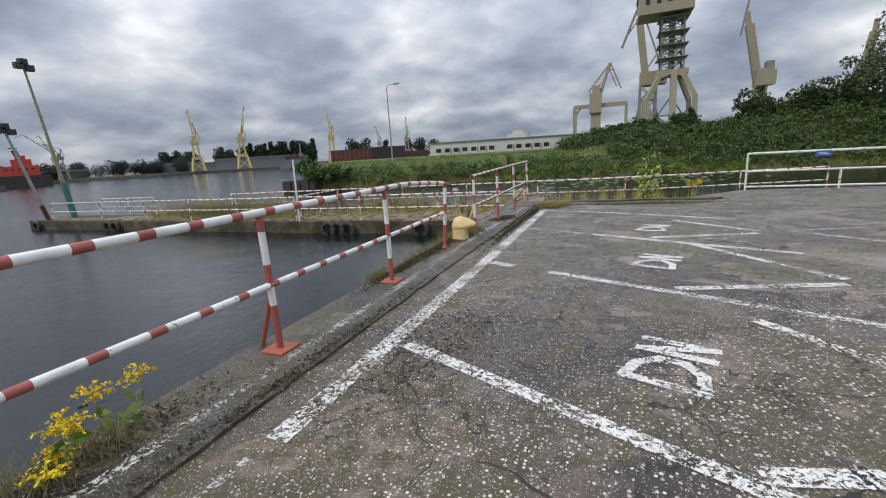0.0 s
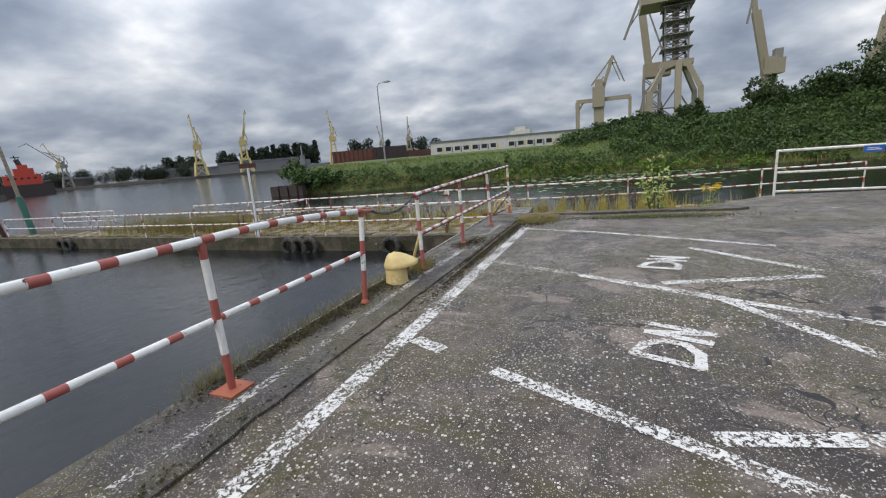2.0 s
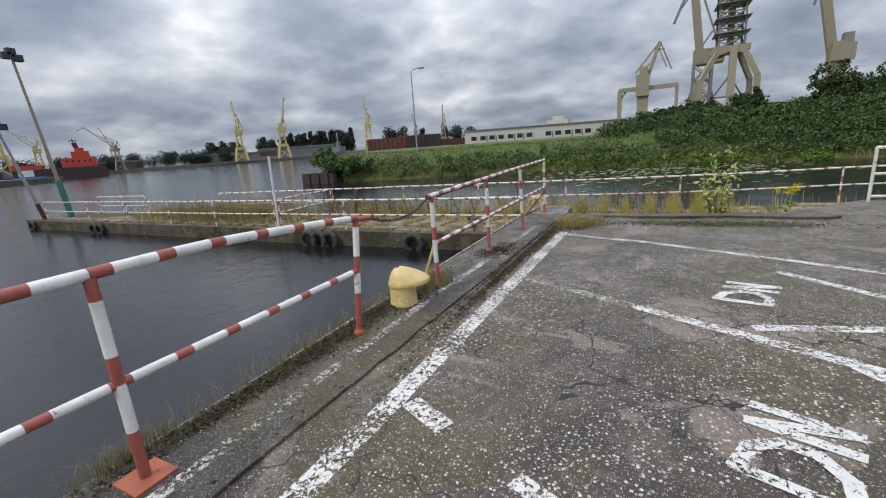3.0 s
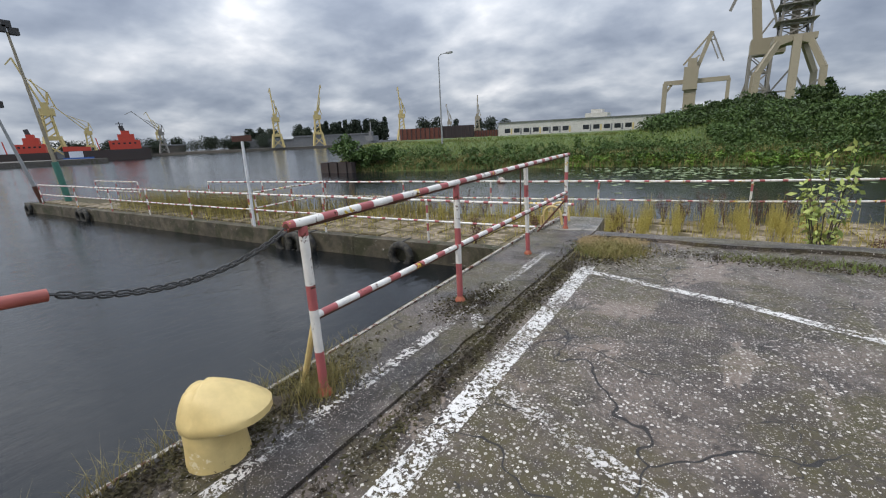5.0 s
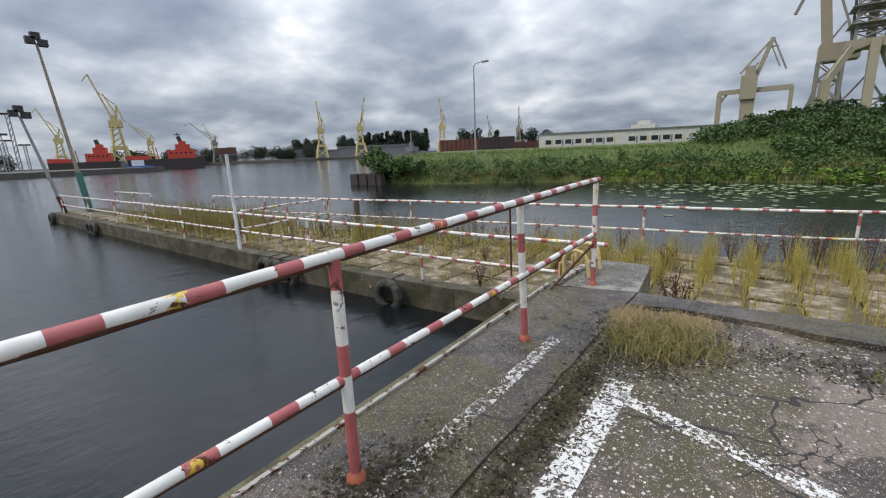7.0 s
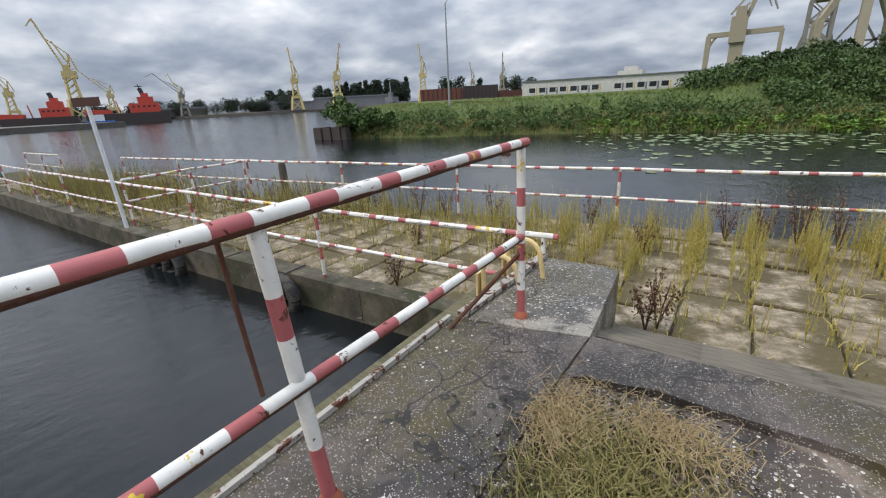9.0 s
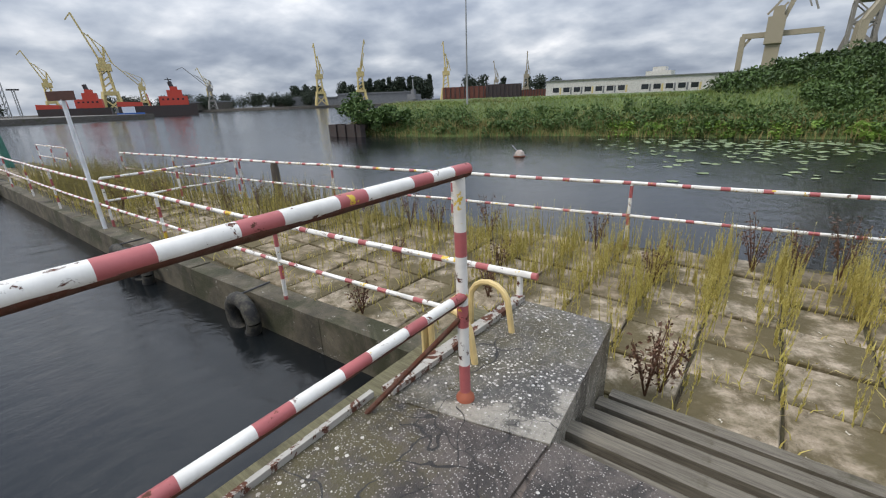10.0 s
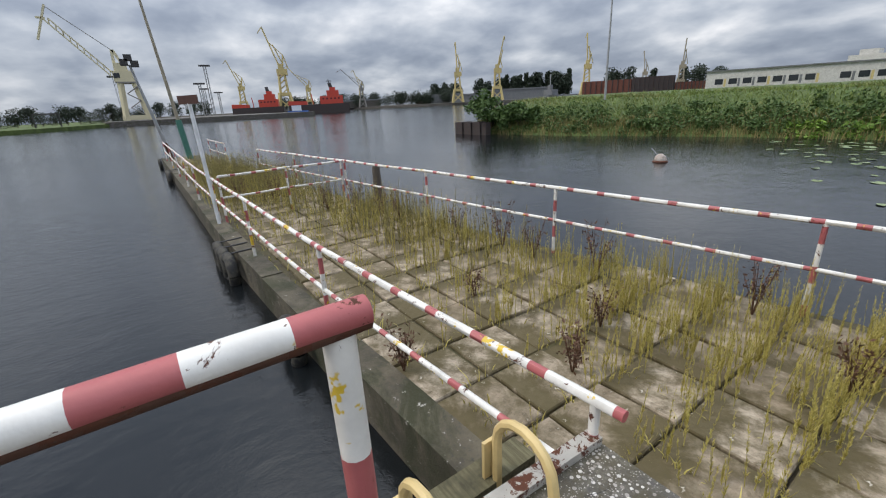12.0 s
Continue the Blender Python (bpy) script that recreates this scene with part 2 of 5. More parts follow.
def wood(name, a, b):
    k = Nodes(name)
    c = k.mix(k.ramp(k.noise(6, 6, 0.7, k.scaled(0.6, 9, 9)), 0.35, 0.65), a, b)
    c = k.mix(k.ramp(k.noise(3, 5, 0.7), 0.55, 0.7), c, (0.045, 0.04, 0.02))
    return k.done(c, 0.9, 0, k.noise(10, 6, 0.7, k.scaled(0.6, 14, 14)), 0.6, 0.008)


PLANK = wood("grey_step_timber", (0.075, 0.064, 0.048), (0.17, 0.15, 0.115))
BEAM = wood("green_fender_timber", (0.07, 0.062, 0.03), (0.15, 0.135, 0.075))


def water_material():
    k = Nodes("harbour_water")
    v = k.scaled(1.0, 0.55, 1.0)
    h = k.math("ADD", k.noise(1.1, 5, 0.55, v, 0.4), k.math("MULTIPLY", k.noise(6.5, 5, 0.65, v, 0.6), 0.42))
    calm = k.ramp(k.noise(0.06, 3), 0.35, 0.65)
    n = k.n.new("ShaderNodeBump")
    n.inputs["Distance"].default_value = 0.062
    k.put(k.math("ADD", k.math("MULTIPLY", calm, 0.25), 0.3), n.inputs["Strength"])
    k.put(h, n.inputs["Height"])
    k.l.new(n.outputs[0], k.b.inputs["Normal"])
    k.b.inputs["IOR"].default_value = 1.4
    return k.done(k.mix(k.noise(0.4, 3), (0.005, 0.006, 0.007), (0.010, 0.012, 0.013)), 0.11)


WATER = water_material()


def leafy(name, a, b, c2):
    k = Nodes(name)
    r = k.island()
    c = k.mix(r, a, b)
    c = k.mix(k.ramp(k.noise(0.35, 4, 0.6), 0.42, 0.62), c, c2)
    k.b.inputs["Subsurface Weight"].default_value = 0.0
    return k.done(c, 0.6, 0, spec=0.25)


LEAF = leafy("thicket_leaves", (0.035, 0.068, 0.017), (0.085, 0.14, 0.035), (0.058, 0.1, 0.026))
LEAF_DARK = leafy("dark_thicket_leaves", (0.024, 0.046, 0.013), (0.06, 0.098, 0.027), (0.042, 0.068, 0.02))
LEAF_LIGHT = leafy("light_leaves", (0.11, 0.19, 0.025), (0.17, 0.27, 0.045), (0.10, 0.18, 0.03))
GRASS = leafy("bank_grass", (0.095, 0.145, 0.03), (0.20, 0.25, 0.065), (0.16, 0.16, 0.055))
MEADOW = leafy("mown_grass", (0.09, 0.15, 0.028), (0.13, 0.19, 0.04), (0.11, 0.16, 0.035))
REED = leafy("dry_reeds", (0.15, 0.14, 0.045), (0.27, 0.22, 0.095), (0.21, 0.18, 0.065))
WEED = leafy("yellow_green_weeds", (0.30, 0.27, 0.06), (0.54, 0.45, 0.14), (0.42, 0.35, 0.10))
WEED_RED = leafy("dark_dock_weeds", (0.075, 0.035, 0.025), (0.13, 0.065, 0.04), (0.09, 0.06, 0.03))
STRAW = leafy("dry_straw", (0.27, 0.195, 0.105), (0.44, 0.34, 0.19), (0.33, 0.25, 0.13))
FLOWER = leafy("goldenrod_flower", (0.62, 0.45, 0.01), (0.75, 0.56, 0.02), (0.66, 0.48, 0.01))
PALE_LEAF = leafy("pale_shrub_leaves", (0.26, 0.33, 0.08), (0.42, 0.47, 0.16), (0.34, 0.40, 0.11))
LILY = leafy("lily_pad", (0.12, 0.17, 0.07), (0.22, 0.27, 0.14), (0.16, 0.2, 0.09))
FAR_TREE = leafy("far_tree_leaves", (0.022, 0.034, 0.022), (0.042, 0.055, 0.033), (0.03, 0.042, 0.028))
BARK = wood("bark", (0.05, 0.04, 0.03), (0.12, 0.1, 0.08))


def bank_soil():
    k = Nodes("bank_ground")
    c = k.mix(k.ramp(k.noise(0.7, 6, 0.65), 0.4, 0.6), (0.05, 0.075, 0.018), (0.085, 0.12, 0.03))
    return k.done(c, 0.95, 0, k.noise(6, 5, 0.7), 0.8, 0.1)


BANK = bank_soil()


# ---- building helpers ----
class Mesh:
    """Vertices and faces of one part, in world metres."""

    def __init__(self):
        self.v, self.f, self.m, self.smooth = [], [], [], False

    def add(self, verts, faces, mi=0):
        o = len(self.v)
        self.v += [tuple(p) for p in verts]
        self.f += [tuple(i + o for i in f) for f in faces]
        self.m += [mi] * len(faces)
        return self

    def box(self, lo, hi, mi=0):
        (a, b, c), (d, e, f) = lo, hi
        return self.add([(a, b, c), (d, b, c), (d, e, c), (a, e, c), (a, b, f), (d, b, f), (d, e, f), (a, e, f)],
                        [(3, 2, 1, 0), (4, 5, 6, 7), (0, 1, 5, 4), (1, 2, 6, 5), (2, 3, 7, 6), (3, 0, 4, 7)], mi)

    def beam(self, a, b, w, h=None, mi=0):
        a, b, h = Vector(a), Vector(b), h or w
        d = (b - a).normalized()
        s = d.cross(Vector((0, 0, 1)))
        s = s.normalized() if s.length > 1e-3 else Vector((1, 0, 0))
        u = s.cross(d)
        c = [(-1, -1), (1, -1), (1, 1), (-1, 1)]
        vs = [p + s * i * w / 2 + u * j * h / 2 for p in (a, b) for i, j in c]
        return self.add(vs, [(3, 2, 1, 0), (4, 5, 6, 7), (0, 1, 5, 4), (1, 2, 6, 5), (2, 3, 7, 6), (3, 0, 4, 7)], mi)

    def path(self, pts, r, n=10, mi=0, mats=None, caps=True):
        """A round tube through pts; r is one radius or one a point."""
        pts = [Vector(p) for p in pts]
        rs = r if isinstance(r, (list, tuple)) else [r] * len(pts)
        o, ref = len(self.v), None
        for i, p in enumerate(pts):
            d = (pts[min(i + 1, len(pts) - 1)] - pts[max(i - 1, 0)]).normalized()
            if ref is None:
                ref = d.cross(Vector((0.12, 0.31, 0.9) if abs(d.z) < 0.9 else (1, 0.1, 0))).normalized()
            s = (ref - d * ref.dot(d)).normalized()
            ref, u = s, d.cross(s)
            self.v += [tuple(p + (s * math.cos(2 * math.pi * k / n) + u * math.sin(2 * math.pi * k / n)) * rs[i]) for k in range(n)]
        for i in range(len(pts) - 1):
            for k in range(n):
                self.f.append((o + i * n + k, o + i * n + (k + 1) % n, o + (i + 1) * n + (k + 1) % n, o + (i + 1) * n + k))
                self.m.append(mats[i] if mats else mi)
        if caps:
            self.f += [tuple(o + k for k in reversed(range(n))), tuple(o + (len(pts) - 1) * n + k for k in range(n))]
            self.m += [mats[0] if mats else mi, mats[-1] if mats else mi]
        self.smooth = True
        return self

    def lathe(self, c, prof, n=20, mi=0):
        o = len(self.v)
        for r, z in prof:
            self.v += [(c[0] + r * math.cos(2 * math.pi * k / n), c[1] + r * math.sin(2 * math.pi * k / n), c[2] + z) for k in range(n)]
        for i in range(len(prof) - 1):
            for k in range(n):
                self.f.append((o + i * n + k, o + i * n + (k + 1) % n, o + (i + 1) * n + (k + 1) % n, o + (i + 1) * n + k))
                self.m.append(mi)
        self.smooth = True
        return self

    def prism(self, poly, z0, z1, mi=0):
        """A flat outline (counter-clockwise) raised from z0 to z1; z may be functions of x, y."""
        n = len(poly)
        f0 = z0 if callable(z0) else (lambda x, y: z0)
        f1 = z1 if callable(z1) else (lambda x, y: z1)
        vs = [(x, y, f0(x, y)) for x, y in poly] + [(x, y, f1(x, y)) for x, y in poly]
        return self.add(vs, [tuple(reversed(range(n))), tuple(range(n, 2 * n))] + [(i, (i + 1) % n, n + (i + 1) % n, n + i) for i in range(n)], mi)


def make(name, mesh, mats, parent=None, label="", origin=(0, 0, 0)):
    """Links a Mesh as one object; its vertices are moved by minus the root's place."""
    root = parent
    while root is not None and root.parent is not None:
        root = root.parent
    off = Vector(root.location) if root is not None else Vector(origin)
    me = bpy.data.meshes.new(name)
    me.from_pydata([tuple(Vector(p) - off) for p in mesh.v], [], mesh.f)
    for m in (mats if isinstance(mats, (list, tuple)) else [mats]):
        me.materials.append(m)
    me.polygons.foreach_set("material_index", mesh.m)
    if mesh.smooth:
        me.shade_smooth()
        me.set_sharp_from_angle(angle=radians(40))
    me.update()
    ob = new(name, me)
    if parent is not None:
        ob.parent = parent
    else:
        ob.location = off
    if label:
        ob["label"] = label
    return ob


def thing(name, place, label, category, group="", kind=""):
    ob = new(name)
    ob.location = place
    ob.empty_display_size = 0.2
    return tagged(ob, label, category, group, kind)


def structure(name, mesh, mats, label, category):
    return tagged(make(name, mesh, mats), label, category, kind="structure")


def gz(x, y):
    """Height of the quay: it falls a little to the water."""
    return 0.008 * x - 0.0065 * y


WATER_Z, DECK_Z = -1.2, -0.765
rng = random.Random(7)

# ---- the quay, the platform, the water, the banks ----
structure("water", Mesh().add([(-900, -900, WATER_Z), (900, -900, WATER_Z), (900, 900, WATER_Z), (-900, 900, WATER_Z)], [(0, 1, 2, 3)]), WATER,
          "dark grey rippled harbour water under overcast sky", "water")

quay_outline = [(-0.62, -45), (60, -45), (60, 11.2), (4.75, 10.95), (3.1, 9.36), (-0.31, 9.345), (-0.31, 9.30), (-0.62, 9.2)]
quay = structure("pavement", Mesh().prism(quay_outline, -4.0, gz), ASPHALT, "cracked grey asphalt car park with worn white lines", "pavement")
coping = structure("quay_edge", Mesh().prism([(-1.13, -45), (-0.30, -45)] + [(-0.44 + 0.17 * min(1, max(0, (0.2 * i - 6) / 10)) + 0.02 * noise.noise(Vector((i * 0.9, 0, 0))) + 0.012 * noise.noise(Vector((i * 3.1, 4, 0))), -4 + 0.2 * i) for i in range(66)] + [(-0.31, 9.30), (-1.13, 9.12)], -4.0, lambda x, y: gz(x, y) + 0.022), COPING,
                   "dark patched quay edge strip above the water", "quay")
block = structure("quay_block", Mesh().prism([(-1.10, 9.125), (-0.302, 9.305), (-0.40, 10.50), (-1.06, 10.50)], -4.0, lambda x, y: gz(x, y) + 0.03 - 0.02 * (y - 9.1)), BLOCK,
                  "lichen-stained concrete block at the quay corner", "quay")
edge_angle = structure("trim", Mesh().box((-1.158, -45, -0.16), (-1.131, 9.1, -0.012)), EDGE_STEEL, "rusty white-painted steel angle on the quay edge", "edge")
fender = structure("trim_fender", Mesh().box((-1.30, 5.5, -0.22), (-1.168, 10.25, -0.10)), BEAM, "greenish weathered timber fender beam along the quay wall", "beam")


bar = structure("trim_block", Mesh().add([(-1.115, 9.14, 0.0), (-1.045, 9.15, 0.0), (-1.01, 10.49, -0.03), (-1.08, 10.49, -0.03), (-1.115, 9.14, -0.03), (-1.045, 9.15, -0.03), (-1.01, 10.49, -0.07), (-1.08, 10.49, -0.07)], [(0, 1, 2, 3), (7, 6, 5, 4), (4, 5, 1, 0), (5, 6, 2, 1), (6, 7, 3, 2), (7, 4, 0, 3)]), EDGE_STEEL, "flat steel edging with flaking white paint on the corner block", "edge")


def left_edge(x):
    return 10.02 + 0.31 * max(0.0, (x + 8) / 7.0) if x > -8 else 10.02 + 0.002 * (x + 8)


def right_edge(x):
    return 14.5 + (x - 2) * (0.125 if x < 2 else 0.29) + 0.12


deck_poly = [(-27.5, left_edge(-27.5)), (-8, left_edge(-8)), (-1.07, left_edge(-1.07)), (-1.07, 10.505), (-0.38, 10.505), (-0.38, 9.45), (3.0, 9.58), (4.7, 11.0), (9, 11.25), (9, right_edge(9)), (2, right_edge(2)), (-15.6, right_edge(-15.6)), (-27.5, 12.2)]
deck = structure("platform", Mesh().prism(deck_poly, -3.6, DECK_Z - 0.035), SOIL, "low concrete platform with mossy soil between its slabs", "platform")
kerb = Mesh()
xs = [-27.5 + 2.7 * i for i in range(10)]
for x in xs:
    x1 = min(x + 2.69, -0.95)
    a, b = left_edge(x), left_edge(x1)
    top = DECK_Z + 0.012 + rng.uniform(-0.012, 0.012)
    kerb.prism([(x, a - 0.02), (x1, b - 0.02), (x1, b + 0.26), (x, a + 0.26)], -3.5, top)
structure("platform_edge", kerb, WALL_CONCRETE, "mossy stained concrete edge wall of the platform", "wall")

# timber steps from the quay down to the platform
for i in range(4):
    y0, z = 9.40 + 0.32 * i, -0.165 - 0.152 * i
    tread = thing("step", (1.4, y0, z - 0.06), "grey weathered timber step leading down to the platform", "step", "timber steps")
    for j in range(2):
        make("plank", Mesh().box((-0.37, y0 + j * 0.152, z - 0.06), (3.1, y0 + j * 0.152 + 0.09, z - 0.004 * j)), PLANK, tread)
    # near-black instead of timber: shadow of the gaps put into the riser's colour
    make("riser", Mesh().box((-0.37, y0 + 0.205, z - 0.62), (3.1, y0 + 0.235, z - 0.066)), DOCK_DARK, tread)
apron = structure("quay_apron", Mesh().prism([(-0.27, 8.86)] + [(-0.2 + 0.15 * i, 8.9 + 0.05 * noise.noise(Vector((i * 0.7, 2, 0))) + 0.05 * math.sin(i * 0.45)) for i in range(27)] + [(3.9, 8.98), (3.05, 9.355), (-0.30, 9.345)], -0.16, lambda x, y: gz(x, y) + 0.045 - 0.085 * max(0, y - 8.95)), COPING,
                  "broken dark asphalt lip above the timber steps", "pavement")


# ---- road markings ----
def stripe(a, b, w, lift=0.0):
    a, b = Vector((*a, 0)), Vector((*b, 0))
    s = (b - a).normalized().cross(Vector((0, 0, 1))) * w / 2
    n = max(1, int((b - a).length / 0.5))
    m = Mesh()
    for i in range(n):
        p, q = a.lerp(b, i / n), a.lerp(b, (i + 1) / n)
        quad = [p - s, q - s, q + s, p + s]
        m.add([(v.x, v.y, gz(v.x, v.y) + 0.005 + lift) for v in reversed(quad)], [(3, 2, 1, 0)])
    return m


def marking(name, a, b, w, mat, label, lift=0.0):
    structure(name, stripe(a, b, w, lift), mat, label, "road marking")


marking("line_outer", (-0.69, -6), (-0.68, 4.9), 0.085, LINE_THIN, "worn white line near the quay edge", 0.022)
marking("line_outer", (-0.66, 4.6), (-0.58, 7.9), 0.10, LINE_THIN, "worn white line near the quay edge", 0.022)
marking("line_inner", (-0.13, -1.2), (-0.07, 2.4), 0.145, LINE, "thick flaked white boundary line")
marking("line_inner", (-0.07, 2.4), (-0.02, 7.55), 0.15, LINE, "thick flaked white boundary line")
marking("line_inner", (-0.18, -1.75), (-0.16, -1.35), 0.05, LINE_THIN, "remains of a white line")
for dy in (-2.5, 0.0, 2.47):
    marking("bay_line", (0.03, dy), (0.34, dy - 0.15), 0.13, LINE, "flaked white parking bay line")
    marking("bay_line", (0.80 if dy else 0.3, dy - (0.36 if dy else 0.13)), (3.25, dy - 1.43), 0.105, LINE, "flaked white parking bay line")
marking("bay_line", (0.05, 4.99), (1.2, 4.42), 0.11, LINE_THIN, "thin flaked white parking bay line")
marking("bay_line", (1.2, 4.42), (2.5, 3.76), 0.12, LINE, "flaked white parking bay line")
marking("bay_line", (2.5, 3.76), (3.52, 3.29), 0.10, LINE, "flaked white parking bay line")
marking("bay_line", (0.0, 7.38), (1.29, 6.94), 0.10, LINE, "flaked white parking bay line")
marking("bay_line", (1.29, 6.94), (3.44, 5.88), 0.10, LINE, "flaked white parking bay line")
for dy in (-2.5, 0.0, 2.5):
    marking("bay_chevron", (2.02, 1.70 + dy), (3.44, 2.07 + dy), 0.11, LINE, "flaked white chevron of a parking bay")
    marking("bay_chevron", (2.47, 3.74 + dy - (0.45 if dy > 0 else 0.25 if dy < 0 else 0)), (3.5, 2.24 + dy), 0.10, LINE, "flaked white chevron of a parking bay")
marking("bay_chevron", (3.87, 4.75), (5.0, 5.12), 0.10, LINE_THIN, "worn white chevron of the opposite bays")
marking("bay_chevron", (3.87, 4.71), (4.6, 4.05), 0.10, LINE_THIN, "worn white chevron of the opposite bays")
marking("line_rest", (-0.55, 5.88), (-0.38, 5.62), 0.09, LINE_THIN, "remains of a white mark on the quay edge", 0.022)
marking("bay_chevron", (4.9, 9.2), (5.15, 8.75), 0.10, LINE_THIN, "remains of a white line")


def letters(x, y, u, v, h):
    """The letters D N, u along the line of writing and v up."""
    u, v, o = Vector((*u, 0)).normalized(), Vector((*v, 0)).normalized(), Vector((x, y, 0))
    strokes = {"letter_d": [((0, 0), (0, 1)), ((0, 1), (0.45, 0.93)), ((0.45, 0.93), (0.72, 0.66)), ((0.72, 0.66), (0.72, 0.34)), ((0.72, 0.34), (0.45, 0.07)), ((0.45, 0.07), (0, 0))],
               "letter_n": [((0.98, 0), (0.98, 1)), ((0.98, 1), (1.38, 0)), ((1.38, 0), (1.38, 1))]}
    for name, lines in strokes.items():
        m = Mesh()
        for i, ((a, b), (c, d)) in enumerate(lines):
            p, q = o + u * a * h + v * b * h, o + u * c * h + v * d * h
            e = (q - p).normalized() * 0.025
            s = stripe((p - e).to_2d(), (q + e).to_2d(), 0.072, 0.0006 * i)
            m.add(s.v, s.f)
        structure(name, m, LETTER, "white painted letter on the asphalt", "road marking")


letters(1.93, -0.21, (0.28, 0.96), (-0.95, 0.31), 0.43)
letters(2.08, 2.42, (0.28, 0.96), (-0.94, 0.33), 0.41)
letters(2.22, 4.74, (0.30, 0.95), (-0.97, 0.18), 0.38)


# ---- railings ----
def banded(a, b, r, white=0.22, red=0.14, start=0.0, bend=0.0, n=12, drop=None, lead=()):
    """A tube from a to b painted in white and red bands."""
    a, b = Vector(a), Vector(b)
    L = (b - a).length
    cuts, mats, s, k = [0.0], [], -start, 0
    if lead:
        s = 0.0
        for k, step in enumerate(lead):
            s += step
            cuts.append(s)
            mats.append((k + 1) % 2)
        k = len(lead) + 1
    while s < L:
        s += (white if k % 2 == 0 else red) * rng.uniform(0.94, 1.06)
        if s > 0:
            cuts.append(min(s, L))
            mats.append(k % 2)
        k += 1
    pts, mm = [], []
    for i in range(len(cuts) - 1):
        parts = max(1, int((cuts[i + 1] - cuts[i]) / 0.12))
        for j in range(parts):
            t = (cuts[i] + (cuts[i + 1] - cuts[i]) * j / parts) / L
            pts.append(a.lerp(b, t) - Vector((0, 0, bend * math.sin(math.pi * t))))
            mm.append(mats[i])
    pts.append(b)
    if drop:
        for p in pts:
            p.z -= drop(p.y)
    return Mesh().path(pts, r, n, mats=mm)


def sag_at(y):
    """How far the first railing's rails have sunk towards their bent end."""
    return 0.105 * min(1.0, max(0.0, (y - 1.9) / 1.4)) ** 1.3


def slope_at(y):
    """How far the second railing falls from the corner to the bollard."""
    return 0.075 * min(1.0, max(0.0, (9.35 - y) / 4.95)) ** 1.6


def quay_railing(posts, plates, struts, ext0, ext1, label, zt=1.03, zm=0.52, low=0):
    """posts: (x, y); rails run past the first and last post by ext0, ext1."""
    x0, y0 = posts[0]
    rail = thing("railing", (x0, y0, gz(x0, y0)), label, "railing", "quay railings")
    paints = (WHITE, RED)
    for i, (x, y) in enumerate(posts):
        z = gz(x, y) + 0.022
        leanx = rng.uniform(-0.015, 0.015)
        top = zt - (sag_at(y) if low else slope_at(y)) - 0.02
        cuts = [0.0, 0.27 + 0.08 * (i % 2), 0.52, 0.66, 0.93 - 0.03 * (i % 2), top - z]
        tilt = 0.09 if low and i == 3 else -0.05 if not low and i == 2 else 0.0
        paint = [1, 0, 1, 0, 1 if (i >= 1 if low else i < 2) else 0]
        if not low and i >= 2:
            cuts = [0.0, 0.27, 0.70, 0.84, top - z] if i == 2 else [0.0, 0.2, 0.40, 0.51, 0.74, 0.85, top - z]
            paint = [1, 0, 1, 0] if i == 2 else [1, 0, 1, 0, 1, 0]
        ring = [Vector((x, y - tilt, z)).lerp(Vector((x + leanx, y + tilt * 0.3, top)), c / (top - z)) for c in cuts]
        post = make("post", Mesh().path(ring, 0.026, 12, mats=paint), paints, rail)
        if i in plates:
            make("base_plate", Mesh().box((x - 0.10, y - 0.10, z), (x + 0.10, y + 0.10, z + 0.014)), RED_PLATE, post, "red square steel base plate")
        else:
            make("collar", Mesh().lathe((x, y - tilt, z), [(0.045, 0.0), (0.044, 0.02), (0.032, 0.035), (0.0262, 0.05)], 12), RED_PLATE, post, "red weld collar")
        if i in struts:
            make("strut", Mesh().path([(x - 0.005, y + 0.02, zm - 0.02), (x - 0.22, y + 0.02, z - 0.06)], 0.018, 8), struts[i], post)
    xa, ya = posts[0]
    xb, yb = posts[-1]
    d = Vector((xb - xa, yb - ya, 0)).normalized()
    for nm, z, r, e0, e1 in (("top_rail", zt, 0.0285 if ext0 > 1 else 0.025, ext0, ext1), ("middle_rail", zm, 0.024 if ext0 > 1 else 0.022, ext0 if ext0 > 0.5 else 0, 0)):
        a = Vector((xa, ya, z)) - d * e0
        b = Vector((xb, yb, z)) + d * e1
        make(nm, banded(b, a, r, 0.203 if low else 0.183, 0.091 if low else 0.110, 0.2 if low else 0.183, 0.010, 12, (sag_at if nm == "top_rail" else None) if low else slope_at if nm == "top_rail" else (lambda q: 0.6 * slope_at(q)), () if low or nm != "top_rail" else (0.115, 0.13, 0.105, 0.21)), paints, rail)
        if ext0 < 1:
            pts = [b.lerp(a, i / 60) - Vector((0, 0, 0.0105 + 0.010 * math.sin(math.pi * i / 60))) for i in range(61)]
            for p in pts:
                p.z -= slope_at(p.y) * (1.0 if nm == "top_rail" else 0.6)
            make("rust_scale", Mesh().path(pts, [r * (0.88 + 0.13 * noise.noise(p * 13)) for p in pts], 10), RUST, rail, "rusted underside of the rail")
    return rail


